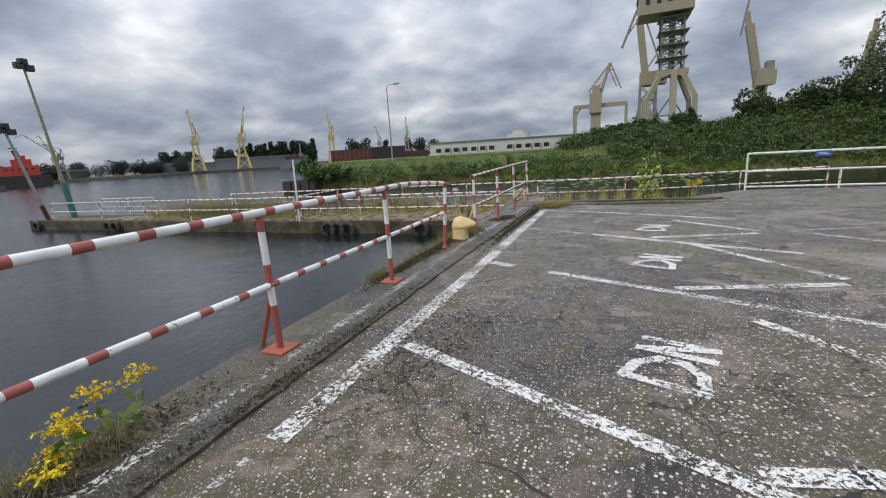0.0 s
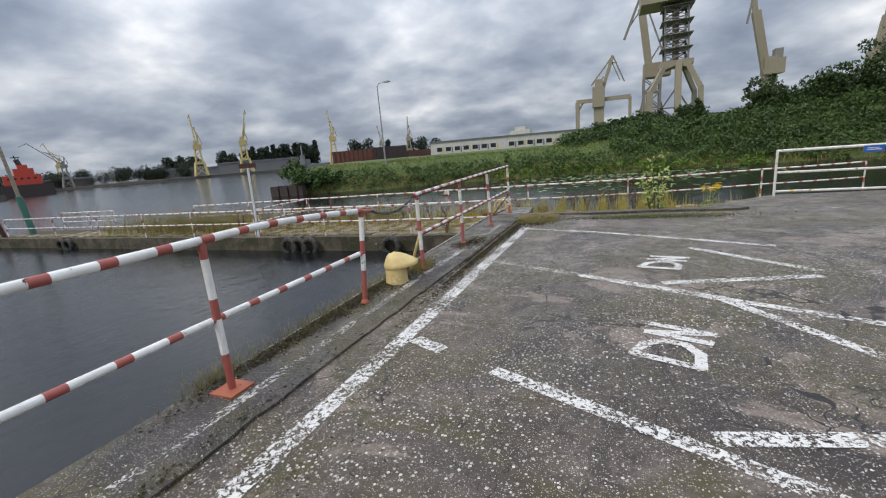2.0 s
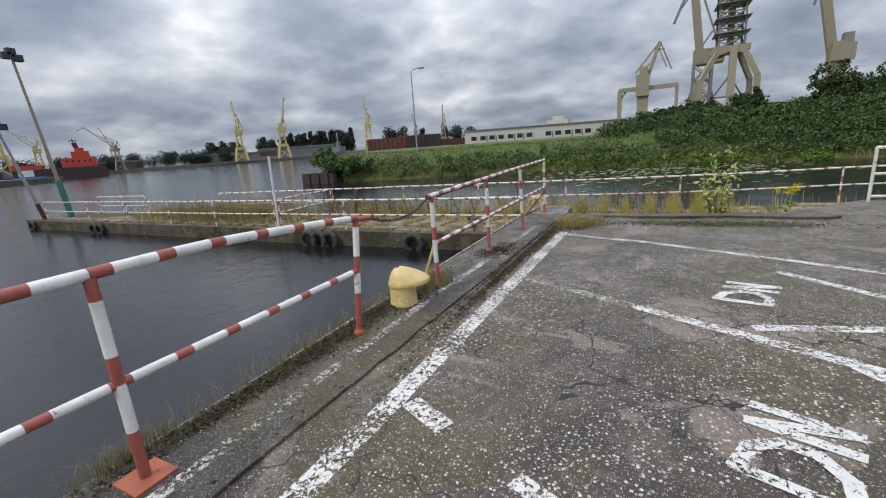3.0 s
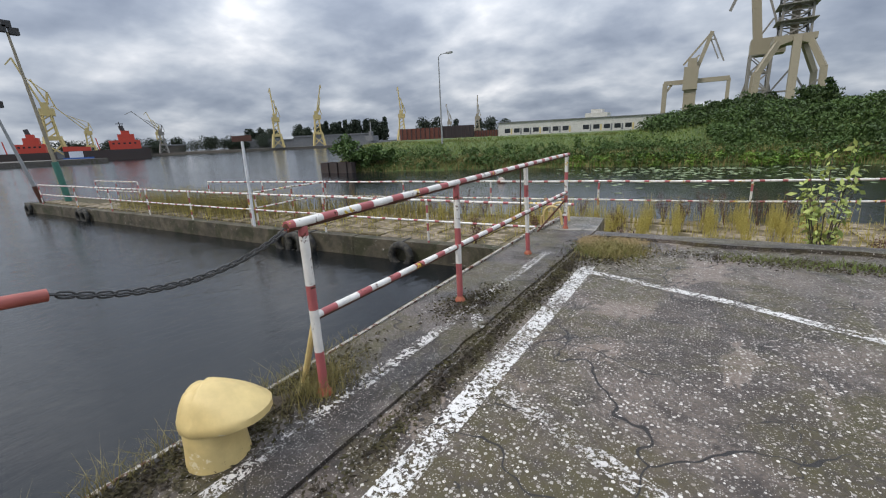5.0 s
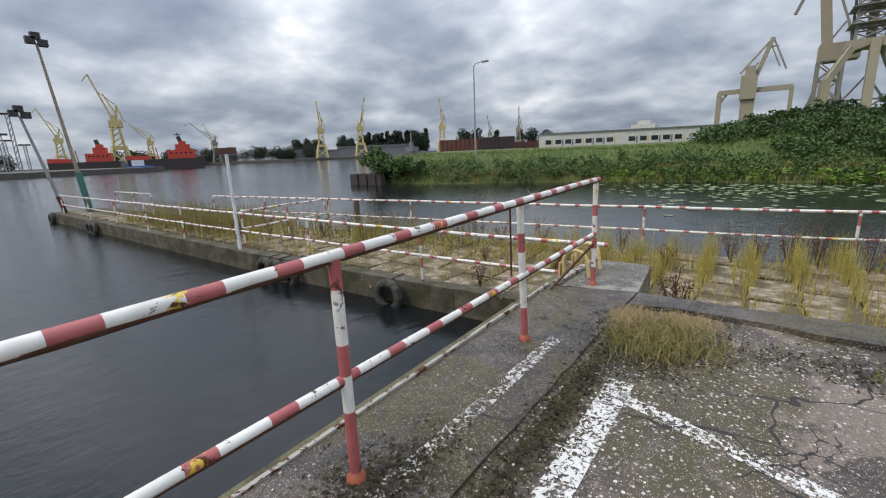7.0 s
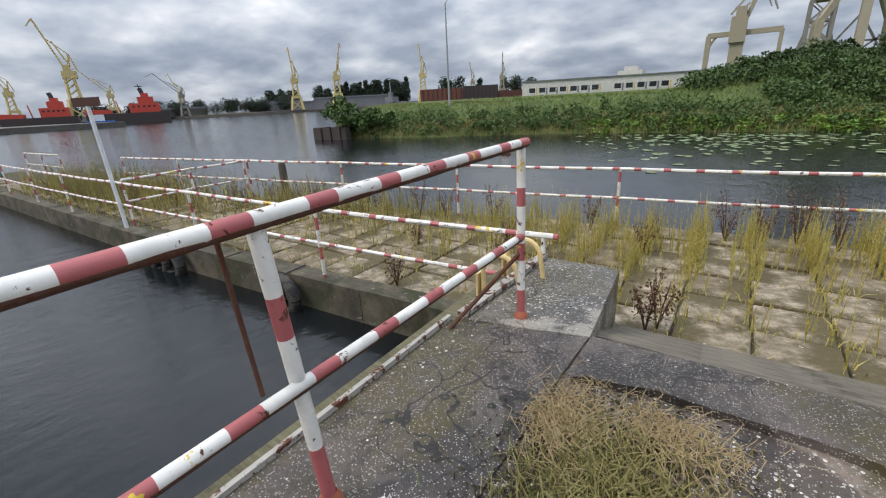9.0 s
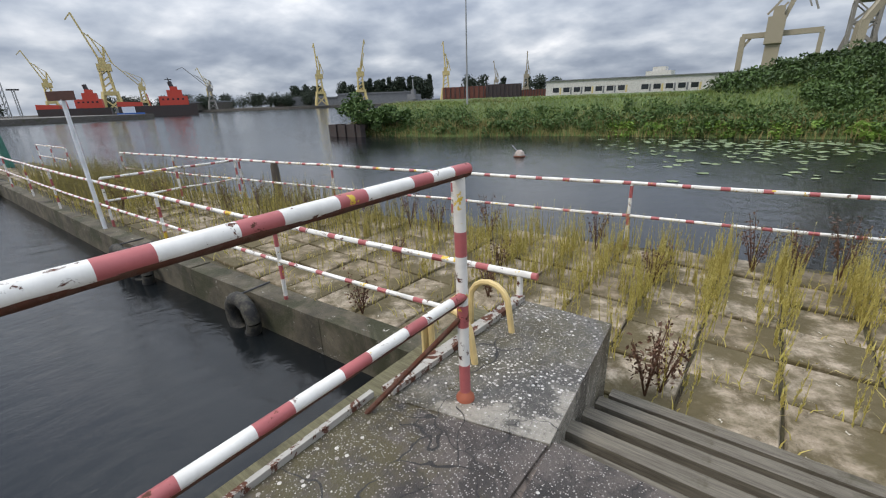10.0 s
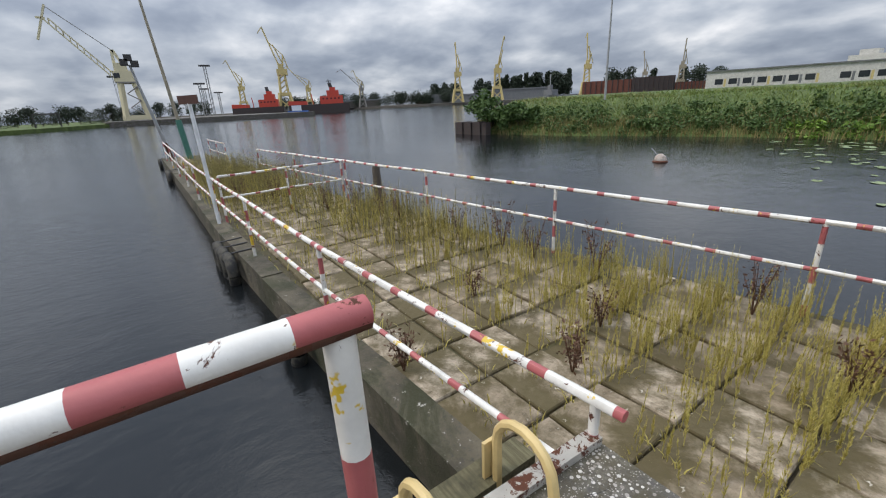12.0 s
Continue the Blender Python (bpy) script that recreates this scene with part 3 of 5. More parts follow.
first_rail = quay_railing([(-0.86, -2.1), (-0.865, -0.35), (-0.865, 1.43), (-0.88, 3.24)], (0, 1, 2), {1: RED_PLATE}, 4.0, 0.04, "red and white banded steel tube railing on the quay edge", 1.062, 0.53, low=1)
make("end_sleeve", Mesh().path([(-0.88, 3.25, 0.952), (-0.881, 3.47, 0.93)], 0.0215, 10), RED, first_rail, "thinner red tube end")
WHITE, RED = WHITE_OLD, RED_OLD
quay_railing([(-0.80, 4.47), (-0.78, 6.05), (-0.775, 7.71), (-0.752, 9.345)], (), {0: YELLOW}, 0.10, 0.045, "rusted red and white banded railing beside the bollard", 1.06, 0.51)
brace_tube = Mesh().path([(-0.76, 9.33, 0.40), (-1.08, 9.0, -0.05)], 0.013, 8)
hang = Mesh().path([(-0.815, 7.60, 1.03), (-0.82, 7.63, 0.50)], 0.0075, 8)
tagged(make("hanging_bar", hang, RUST, None, "", (-0.82, 7.63, 0.5)), "thin rusty bar hanging from the top rail", "bar")
tagged(make("brace", brace_tube, RUST, None, "", (-1.08, 9.0, -0.05)), "thin rusty brace at the end of the railing", "brace")


def chain_between(a, b, sag):
    a, b = Vector(a), Vector(b)
    ch = thing("chain", a, "dark hanging steel chain between the railings", "chain")
    lm = Mesh()
    ring = [(0.017 * math.cos(t) + (0.009 if math.cos(t) > 0 else -0.009), 0.0115 * math.sin(t), 0) for t in [2 * math.pi * i / 12 for i in range(13)]]
    lm.path(ring, 0.0036, 6, caps=False)
    first = None
    n = 34
    for i in range(n):
        t = (i + 0.5) / n
        p = a.lerp(b, t) - Vector((0, 0, 4 * sag * t * (1 - t)))
        q = a.lerp(b, t + 0.01) - Vector((0, 0, 4 * sag * (t + 0.01) * (0.99 - t)))
        if first is None:
            first = make("link", lm, DARK_STEEL, ch)
            ob = first
            first.data.transform(Matrix.Translation(a))
        else:
            ob = new("link", first.data)
            ob.parent = ch
        rot = (q - p).to_track_quat("X", "Z").to_matrix().to_4x4() @ Matrix.Rotation(radians(90 * (i % 2)), 4, "X")
        ob.matrix_local = Matrix.Translation(p - a) @ rot
    return ch


chain_between((-0.882, 3.475, 0.93), (-0.80, 4.36, 0.965), 0.10)


def bollard(x, y):
    """A squat column whose domed head juts out inland like a beak."""
    z = gz(x, y) + 0.022
    b = thing("bollard", (x, y, z), "chipped yellow cast mooring bollard on the quay edge", "bollard")
    make("body", Mesh().lathe((x, y, z), [(0.142, -0.02), (0.136, 0.02), (0.130, 0.10), (0.128, 0.21)], 28), YELLOW, b)
    head, n, beak = Mesh(), 36, radians(33)
    rows = [(0.60, 0.188), (0.96, 0.184), (1.0, 0.192), (1.0, 0.226), (0.955, 0.246), (0.86, 0.288), (0.72, 0.328), (0.52, 0.360), (0.30, 0.376), (0.10, 0.381)]
    for s, h in rows:
        for k in range(n):
            t = 2 * math.pi * k / n
            out = max(0.0, math.cos(t - beak))
            reach = 0.138 + 0.135 * out ** 1.8
            crease = -0.016 * math.exp(-((math.cos(t - beak) * reach * s + 0.03) / 0.014) ** 2) * (1 if h > 0.24 else 0)
            head.v.append((x + reach * s * math.cos(t), y + reach * s * math.sin(t), z + h + crease + 0.03 * s * out - 0.062 * s * out * max(0.0, (h - 0.23) / 0.1)))
    for i in range(len(rows) - 1):
        for k in range(n):
            head.f.append((i * n + k, i * n + (k + 1) % n, (i + 1) * n + (k + 1) % n, (i + 1) * n + k))
            head.m.append(0)
    head.f += [tuple((len(rows) - 1) * n + k for k in range(n)), tuple(reversed(range(n)))]
    head.m += [0, 0]
    head.smooth = True
    make("head", head, YELLOW, b)
    return b


bollard(-0.885, 3.89)


# ladder hoops at the quay corner
def ladder(x, y):
    lad = thing("ladder", (x, y, -0.1), "cream-painted steel ladder handles over the quay edge", "ladder")
    for dy in (0.0, 0.42):
        pts = [(x - 0.16, y + dy, -1.3), (x - 0.16, y + dy, 0.05)]
        for i in range(9):
            t = math.pi * i / 8
            pts.append((x - 0.02 - 0.14 * math.cos(t), y + dy, 0.10 + 0.14 * math.sin(t)))
        pts.append((x + 0.15, y + dy, -0.10))
        make("stile", Mesh().path(pts, 0.02, 8), CREAM, lad)
        make("plate", Mesh().box((x - 0.20, y + dy - 0.045, -0.25), (x - 0.185, y + dy + 0.045, 0.08)), CREAM, lad)
    for i in range(4):
        make("rung", Mesh().path([(x - 0.16, y, -0.3 - 0.25 * i), (x - 0.16, y + 0.42, -0.3 - 0.25 * i)], 0.014, 8), CREAM, lad)


ladder(-1.02, 9.62)


def deck_railing(posts, h, mid, label, z0=DECK_Z, w=0.19, r=0.10, ext0=0.0, ext1=0.0):
    rail = thing("railing", (*posts[0], z0), label, "railing", "platform railings")
    for i, (x, y) in enumerate(posts):
        make("post", banded((x, y, z0 + h), (x, y, z0 - 0.02), 0.023, 0.22, 0.16, rng.uniform(0, 0.2)), (WHITE, RED), rail)
    for nm, z, rad in (("top_rail", h, 0.026), ("middle_rail", mid, 0.022)):
        for i in range(len(posts) - 1):
            a, b = Vector((*posts[i], z0 + z)), Vector((*posts[i + 1], z0 + z))
            d = (b - a).normalized()
            a = a - d * (ext0 if i == 0 else 0)
            b = b + d * (ext1 if i == len(posts) - 2 else 0)
            make(nm, banded(a, b, rad, w * 1.7, r, rng.uniform(0, 0.3), 0.01, 9), (WHITE, RED), rail)
    return rail


lx = [-25.5, -21.5, -18.3, -15.4, -12.7, -9.75, -6.9, -3.9, -1.05]
deck_railing([(x, 10.12 + 0.24 * max(0, (x + 12) / 11) + (0.12 if x > -1.2 else 0)) for x in lx], 0.905, 0.47, "flaking white and red tube railing along the platform", ext1=0.13)
rx = [-15.3, -12.5, -9.7, -6.75, -4.0, -1.2, 1.95, 5.8, 8.6]
deck_railing([(x, right_edge(x) - 0.17) for x in rx], 0.93, 0.47, "white and red banded railing on the water side")
deck_railing([(-9.62, 10.28), (-9.75, 11.64), (-9.72, right_edge(-9.72) - 0.25)], 0.93, 0.50, "flaking railing across the platform")
deck_railing([(-24.6, 12.0), (-22.5, 12.05), (-20.5, 12.1)], 0.9, 0.45, "short white railing at the platform end")
# white railing with a blue sign on the quay
qr = thing("railing", (4.72, 10.7, 0.0), "white-painted double tube railing at the car park end", "railing")
for i, x in enumerate((4.75, 6.7, 8.7, 10.7)):
    make("post", Mesh().path([(x, 10.7, -0.04), (x, 10.7, 0.94 if i % 2 == 0 else 0.47)], 0.026, 8), WHITE, qr)
for nm, z in (("top_rail", 0.925), ("middle_rail", 0.47), ("low_rail", 0.07)):
    make(nm, Mesh().path([(4.75, 10.7, z), (12.7, 10.72, z - 0.01)], 0.03 if z > 0.9 else 0.026, 8), WHITE, qr)
sg = thing("sign", (6.3, 10.655, 0.84), "small blue sign plate on the white railing", "sign")
make("plate", Mesh().box((6.14, 10.655, 0.79), (6.46, 10.667, 0.92)), BLUE_SIGN, sg)
make("writing", Mesh().box((6.19, 10.6525, 0.835), (6.41, 10.6545, 0.85)).box((6.19, 10.6525, 0.87), (6.37, 10.6545, 0.88)), WHITE, sg)

# sign pole and floodlight masts on the platform
sp = thing("sign_pole", (-9.6, 10.13, DECK_Z), "white steel pole with a small brown sign plate", "sign")
make("pole", Mesh().path([(-9.6, 10.13, DECK_Z - 0.02), (-9.48, 10.08, 1.55)], 0.036, 10), WHITE_POLE, sp)
make("plate", Mesh().beam((-9.68, 9.93, 1.61), (-9.24, 10.2, 1.61), 0.02, 0.15), SIGN_BACK, sp, "dark brown rectangular plate")


def floodmast(x, y, h, lean, label, low, lowh):
    f = thing("floodlight_mast", (x, y, DECK_Z), label, "mast", "floodlight masts")
    top = (x + lean[0], y + lean[1], DECK_Z + h)
    k = lowh / h
    mid = (x + lean[0] * k, y + lean[1] * k, DECK_Z + lowh)
    make("foot", Mesh().path([(x, y, DECK_Z - 0.02), mid], 0.14 if low is GREEN_PAINT else 0.1, 10), low, f)
    make("pole", Mesh().path([mid, top], [0.085, 0.05], 10), CRANE_CREAM if low is GREEN_PAINT else GREY_STEEL, f)
    for dx, dz in ((-0.2, 0.12), (0.22, 0.05), (0.0, 0.32)):
        head = Mesh().box((top[0] - 0.15, top[1] + dx - 0.16, top[2] + dz - 0.14), (top[0] + 0.15, top[1] + dx + 0.16, top[2] + dz + 0.14))
        make("lamp_head", head, DARK_STEEL, f, "dark floodlight head")


floodmast(-25.7, 11.15, 7.55, (-0.1, -0.5), "tall thin leaning floodlight mast with a green foot", GREEN_PAINT, 1.9)
floodmast(-26.6, 10.4, 4.5, (-0.1, -0.75), "leaning floodlight mast with a rusty red foot", RUST, 0.8)


# tyres hung on the platform wall
def tyre(x, z):
    y = left_edge(x) - 0.15
    t = thing("tyre", (x, y, z), "old black tyre fender hung on the platform wall", "tyre", "tyre fenders")
    m = Mesh()
    ring = [(x + 0.24 * math.cos(a), y, z + 0.24 * math.sin(a)) for a in [2 * math.pi * i / 24 for i in range(25)]]
    m.path(ring, 0.085, 10, caps=False)
    make("carcass", m, RUBBER, t)
    make("rope", Mesh().path([(x, y, z + 0.3), (x + 0.02, y + 0.1, DECK_Z + 0.02), (x + 0.02, y + 0.4, DECK_Z + 0.03)], 0.012, 6), DARK_STEEL, t)


for x in (-4.47, -7.3, -7.72, -8.1, -20.2, -20.7, -26.6):
    tyre(x, -1.05)

# mooring stub, buoy
ps = thing("wooden_post", (-8.9, 13.4, DECK_Z), "short dark weathered post by the railing", "post")
make("trunk", Mesh().path([(-8.9, 13.4, DECK_Z - 0.03), (-8.9, 13.4, 0.0), (-8.88, 13.4, 0.13)], [0.10, 0.09, 0.06], 10), BARK, ps)
by = thing("buoy", (-8.65, 25.2, WATER_Z), "weathered grey and rust mooring buoy floating in the basin", "buoy")
make("float", Mesh().lathe((-8.65, 25.2, WATER_Z), [(0.08, -0.15), (0.2, -0.04), (0.23, 0.07), (0.19, 0.2), (0.08, 0.29), (0.01, 0.31)], 18), concrete_material("buoy_shell", (0.45, 0.40, 0.36), (0.30, 0.24, 0.20)), by)
make("rod", Mesh().path([(-8.72, 25.2, WATER_Z + 0.2), (-8.98, 25.1, WATER_Z + 0.5)], 0.02, 6), GREY_STEEL, by)
make("skirt", Mesh().lathe((-8.65, 25.2, WATER_Z), [(0.2, -0.08), (0.28, 0.0), (0.28, 0.03), (0.22, 0.07)], 18), RUST, by)


# ---- the far bank ----
def yw(x):
    """Waterline of the far bank."""
    return float(np.interp(x, [-34, -28, -20, -10, 0, 8, 30, 70], [31.0, 31.2, 32.6, 35.6, 36.6, 37.2, 38.5, 38]))


def bank_z(x, y):
    d = y - yw(x)
    base = np.interp(d, [-3, -0.3, 0.6, 7, 12, 60, 200], [-3.0, -1.5, -0.75, 1.0, 1.15, 1.3, 1.3])
    k = float(np.clip((x + 9.0) / 11.0, 0, 1))
    k = k * k * (3 - 2 * k)
    hill = k * float(np.interp(d, [3, 9, 14, 26, 60], [0.0, 1.6, 2.4, 2.6, 1.5])) * (0.82 + 0.25 * math.sin(x * 0.35 + 0.5) + 0.012 * x) * float(np.interp(x, [0, 7, 15, 22], [0.42, 0.55, 0.85, 1.05]))
    return float(base) + hill + 0.18 * noise.noise(Vector((x * 0.3, y * 0.3, 0)))


bank = Mesh()
nx, ny = 110, 70
gx = [-28.5 + 98.5 * (i / nx) for i in range(nx + 1)]
for x in gx:
    for j in range(ny + 1):
        d = -1.5 + 95 * (j / ny) ** 2.2
        y = yw(x) + d
        bank.v.append((x - 0.62 * max(0, d - 4) * float(np.clip((-x - 8) / 20, 0, 1)), y, bank_z(x, y)))
for i in range(nx):
    for j in range(ny):
        a = i * (ny + 1) + j
        bank.f.append((a, a + ny + 1, a + ny + 2, a + 1))
        bank.m.append(0)
bank.smooth = True
structure("ground_bank", bank, BANK, "grassy green harbour bank rising from the water", "bank")
far_land = structure("ground_far", Mesh().prism([(-60, 100), (900, 100), (900, 900), (-170, 900), (-135, 290), (-80, 190)], -3, 1.2), BANK, "flat land behind the grassy bank", "ground")

# sheet piling at the tip of the bank
pile = thing("sheet_piling", (-28.0, 31.0, WATER_Z), "dark rusty sheet piling at the tip of the bank", "sheet piling")
for i in range(7):
    x = -28.9 + i * 0.55
    make("pile", Mesh().box((x, 30.7 - 0.12 * (i % 2), -3), (x + 0.5, 31.2, -0.28 + 0.03 * (i % 3))), DOCK_DARK, pile)


def leaf_cloud(points, size, r, flat=0.0):
    """Many small folded leaves round the given points."""
    n = len(points)
    c = np.asarray(points, float)
    a = r.normal(size=(n, 3))
    a[:, 2] *= 1 - flat
    a /= np.linalg.norm(a, axis=1)[:, None] + 1e-9
    b = r.normal(size=(n, 3))
    b -= (b * a).sum(1)[:, None] * a
    b /= np.linalg.norm(b, axis=1)[:, None] + 1e-9
    s = (size * r.uniform(0.6, 1.4, n))[:, None]
    v = np.stack([c - a * s, c + b * s * 0.45, c + a * s, c - b * s * 0.45], 1).reshape(-1, 3)
    m = Mesh()
    m.v = v.tolist()
    m.f = [(4 * i, 4 * i + 1, 4 * i + 2, 4 * i + 3) for i in range(n)]
    m.m = [0] * n
    return m


def blades(points, h, w, r, lean=0.35):
    """Upright grass blades, a bent triangle pair each."""
    c = np.asarray(points, float)
    n = len(c)
    t = r.uniform(0, 2 * np.pi, n)
    side = np.stack([np.cos(t), np.sin(t), np.zeros(n)], 1) * w / 2
    hh = (h * r.uniform(0.55, 1.3, n))[:, None]
    bend = np.stack([r.normal(0, lean, n), r.normal(0, lean, n), np.ones(n)], 1)
    mid = c + bend * hh * 0.55 * np.array([0.5, 0.5, 1])
    tip = c + bend * hh * np.array([1, 1, 0.95])
    v = np.stack([c - side, c + side, mid + side * 0.7, mid - side * 0.7, tip], 1).reshape(-1, 3)
    m = Mesh()
    m.v = v.tolist()
    for i in range(n):
        k = 5 * i
        m.f += [(k, k + 1, k + 2, k + 3), (k + 3, k + 2, k + 4)]
    m.m = [0] * len(m.f)
    return m


def stuff(name, m, mat, label, category):
    return tagged(make(name, m, mat), label, category, kind="stuff")


R = np.random.default_rng(11)
pts = []
for i in range(34000):
    x = R.uniform(-28.3, 26)
    d = 0.2 + 11 * R.uniform() ** 1.2
    y = yw(x) + d
    xx = x - 0.62 * max(0, d - 4) * float(np.clip((-x - 8) / 20, 0, 1))
    pts.append((xx, y, bank_z(x, y) - 0.05))
stuff("tall_grass", blades(pts[:20000], 0.32, 0.05, R, 0.6), GRASS, "long green grass covering the bank", "grass")
stuff("short_grass", blades(pts[20000:], 0.2, 0.06, R, 0.6), MEADOW, "short bright grass on the bank top", "grass")
pts = []
for i in range(5000):
    x = R.uniform(-28.3, 26)
    y = yw(x) + R.uniform(-0.2, 1.8)
    pts.append((x, y, max(bank_z(x, y), WATER_Z) - 0.05))
stuff("reeds", blades(pts, 0.6, 0.045, R, 0.3), REED, "brownish reeds along the bank waterline", "reeds")


def clumps(n, place, rad, per, size):
    out = []
    for i in range(n):
        cx, cy, cz, rr = place(i)
        q = R.normal(size=(per, 3))
        q /= np.linalg.norm(q, axis=1)[:, None]
        q *= (R.uniform(0.35, 1.0, per) ** 0.5)[:, None] * rr * np.array([1, 1, 0.75])
        out.append(q + np.array([cx, cy, cz]))
    return np.concatenate(out)


def hill_place(i):
    x = R.uniform(-3.5, 34)
    d = R.uniform(6.5 if x < 1 else 3.2 if x < 8 else 0.8, 17)
    y = yw(x) + d
    return x, y, bank_z(x, y) + R.uniform(0.0, 0.6), R.uniform(0.4, 1.1)


stuff("thicket", leaf_cloud(clumps(620, hill_place, 1, 120, 0.15), 0.115, R), LEAF, "dense dark green thicket on the bank", "thicket")
stuff("thicket", leaf_cloud(clumps(620, hill_place, 1, 120, 0.15), 0.12, R), LEAF_DARK, "dense dark green thicket on the bank", "thicket")


def shore_place(i):
    x = R.uniform(-27, 26)
    y = yw(x) + R.uniform(0.05, 1.0) + 4.0 * R.uniform() ** 2
    return x, y, bank_z(x, y) + R.uniform(0.0, 0.35), R.uniform(0.3, 0.65)


stuff("shore_weeds", leaf_cloud(clumps(620, shore_place, 1, 70, 0.11), 0.10, R), LEAF, "dark green weeds hanging over the water", "weeds")


def light_place(i):
    x = R.uniform(-8, 12)
    y = yw(x) + R.uniform(0.0, 0.9)
    return x, y, bank_z(x, y) + R.uniform(0.0, 0.15), R.uniform(0.25, 0.5)


stuff("bright_weeds", leaf_cloud(clumps(110, light_place, 1, 60, 0.13), 0.12, R, 0.5), LEAF_LIGHT, "bright green low plants at the waterline", "weeds")


def bush(name, x, y, z, spread, h, n, mat, label, size=0.16):
    """Limbs with leaves in uneven clumps."""
    b = thing(name, (x, y, z), label, "bush")
    limbs = Mesh()
    tips = []
    for i in range(9):
        t = 2 * math.pi * i / 9 + rng.uniform(-0.3, 0.3)
        e = (x + spread * rng.uniform(0.3, 0.9) * math.cos(t), y + spread * rng.uniform(0.3, 0.9) * math.sin(t), z + h * rng.uniform(0.45, 0.95))
        limbs.path([(x, y, z - 0.1), (x + (e[0] - x) * 0.4, y + (e[1] - y) * 0.4, z + (e[2] - z) * 0.6), e], [0.05 * h / 2, 0.03 * h / 2, 0.01], 6)
        tips.append(e)
    make("limbs", limbs, BARK, b)

    def place(i):
        e = tips[i % len(tips)]
        return e[0] + R.normal(0, spread * 0.25), e[1] + R.normal(0, spread * 0.25), max(z + 0.1, e[2] + R.normal(0, h * 0.2)), spread * R.uniform(0.18, 0.42)
    make("crown", leaf_cloud(clumps(n, place, 1, 60, size), size, R), mat, b)
    return b


bush("bush", -26.2, 32.2, -0.8, 1.5, 2.1, 46, LEAF, "round green bush at the tip of the bank")
bush("bush", -23.6, 32.9, -0.8, 1.3, 1.3, 30, LEAF, "low green bush beside the sheet piling")
for x, d, s, h in ((14.6, 12, 1.6, 2.6), (8.5, 11, 1.4, 1.5), (19, 10, 2.0, 2.6), (23, 9, 2.4, 3.6), (1.0, 12, 1.5, 1.0), (4.5, 13, 1.6, 1.1)):
    bush("bush", x, yw(x) + d, bank_z(x, yw(x) + d), s, h, 60, LEAF_DARK, "dark leafy bush on top of the bank", 0.14)


# a drooping birch at the edge of the thicket
def birch(x, y, z, h):
    t = thing("tree", (x, y, z), "birch with thin drooping branches above the thicket", "tree")
    make("trunk", Mesh().path([(x, y, z - 0.3), (x + 0.1, y, z + h * 0.5), (x - 0.1, y, z + h)], [0.16, 0.1, 0.02], 8), BARK, t)
    br, tips = Mesh(), []
    for i in range(46):
        k = rng.uniform(0.35, 1.0)
        a = rng.uniform(0, 2 * math.pi)
        L = (1.15 - k * 0.7) * h * 0.42
        p0 = Vector((x, y, z + h * k))
        p1 = p0 + Vector((math.cos(a) * L * 0.6, math.sin(a) * L * 0.6, L * 0.25))
        p2 = p0 + Vector((math.cos(a) * L, math.sin(a) * L, -L * rng.uniform(0.1, 0.6)))
        br.path([p0, p1, p2], [0.03, 0.018, 0.006], 5)
        tips += [tuple(p1.lerp(p2, rng.uniform(0, 1)) + Vector((rng.gauss(0, 0.14), rng.gauss(0, 0.14), rng.gauss(0, 0.14)))) for _ in range(55)]
    make("branches", br, BARK, t)
    make("crown", leaf_cloud(tips, 0.09, R), LEAF_DARK, t)


birch(21.2, 39.0, 2.2, 9.0)
birch(22.8, 41.0, 2.6, 11.0)

# lily pads
pads = Mesh()
for i in range(420):
    x = R.normal(1.5, 4.5)
    y = yw(x) - 1.2 - abs(R.normal(0, 4.5))
    if y < 17 or (x < -8.5):
        continue
    r0 = R.uniform(0.09, 0.2)
    a0 = R.uniform(0, 6.28)
    pads.add([(x, y, WATER_Z + 0.012)] + [(x + r0 * math.cos(a0 + 5.9 * k / 9), y + r0 * math.sin(a0 + 5.9 * k / 9), WATER_Z + 0.013 + 0.01 * math.sin(k)) for k in range(10)], [(0, k + 1, k + 2) for k in range(9)])
stuff("lily_pads", pads, LILY, "pale green lily pads floating near the bank", "lily pads")

# street lamp
sl = thing("street_lamp", (-20.8, 39.05, 1.0), "tall thin grey street lamp on the bank", "street lamp")
make("pole", Mesh().path([(-20.8, 39.05, 0.9), (-20.8, 39.05, 8.7)], [0.09, 0.05], 8), GREY_STEEL, sl)
arm = make("arm", Mesh().path([(-20.8, 39.05, 8.65), (-20.6, 39.1, 8.9), (-20.0, 39.3, 8.98)], 0.035, 6), GREY_STEEL, sl)
make("lamp_head", Mesh().box((-20.1, 39.2, 8.92), (-19.5, 39.5, 9.05)), GREY_STEEL, sl)


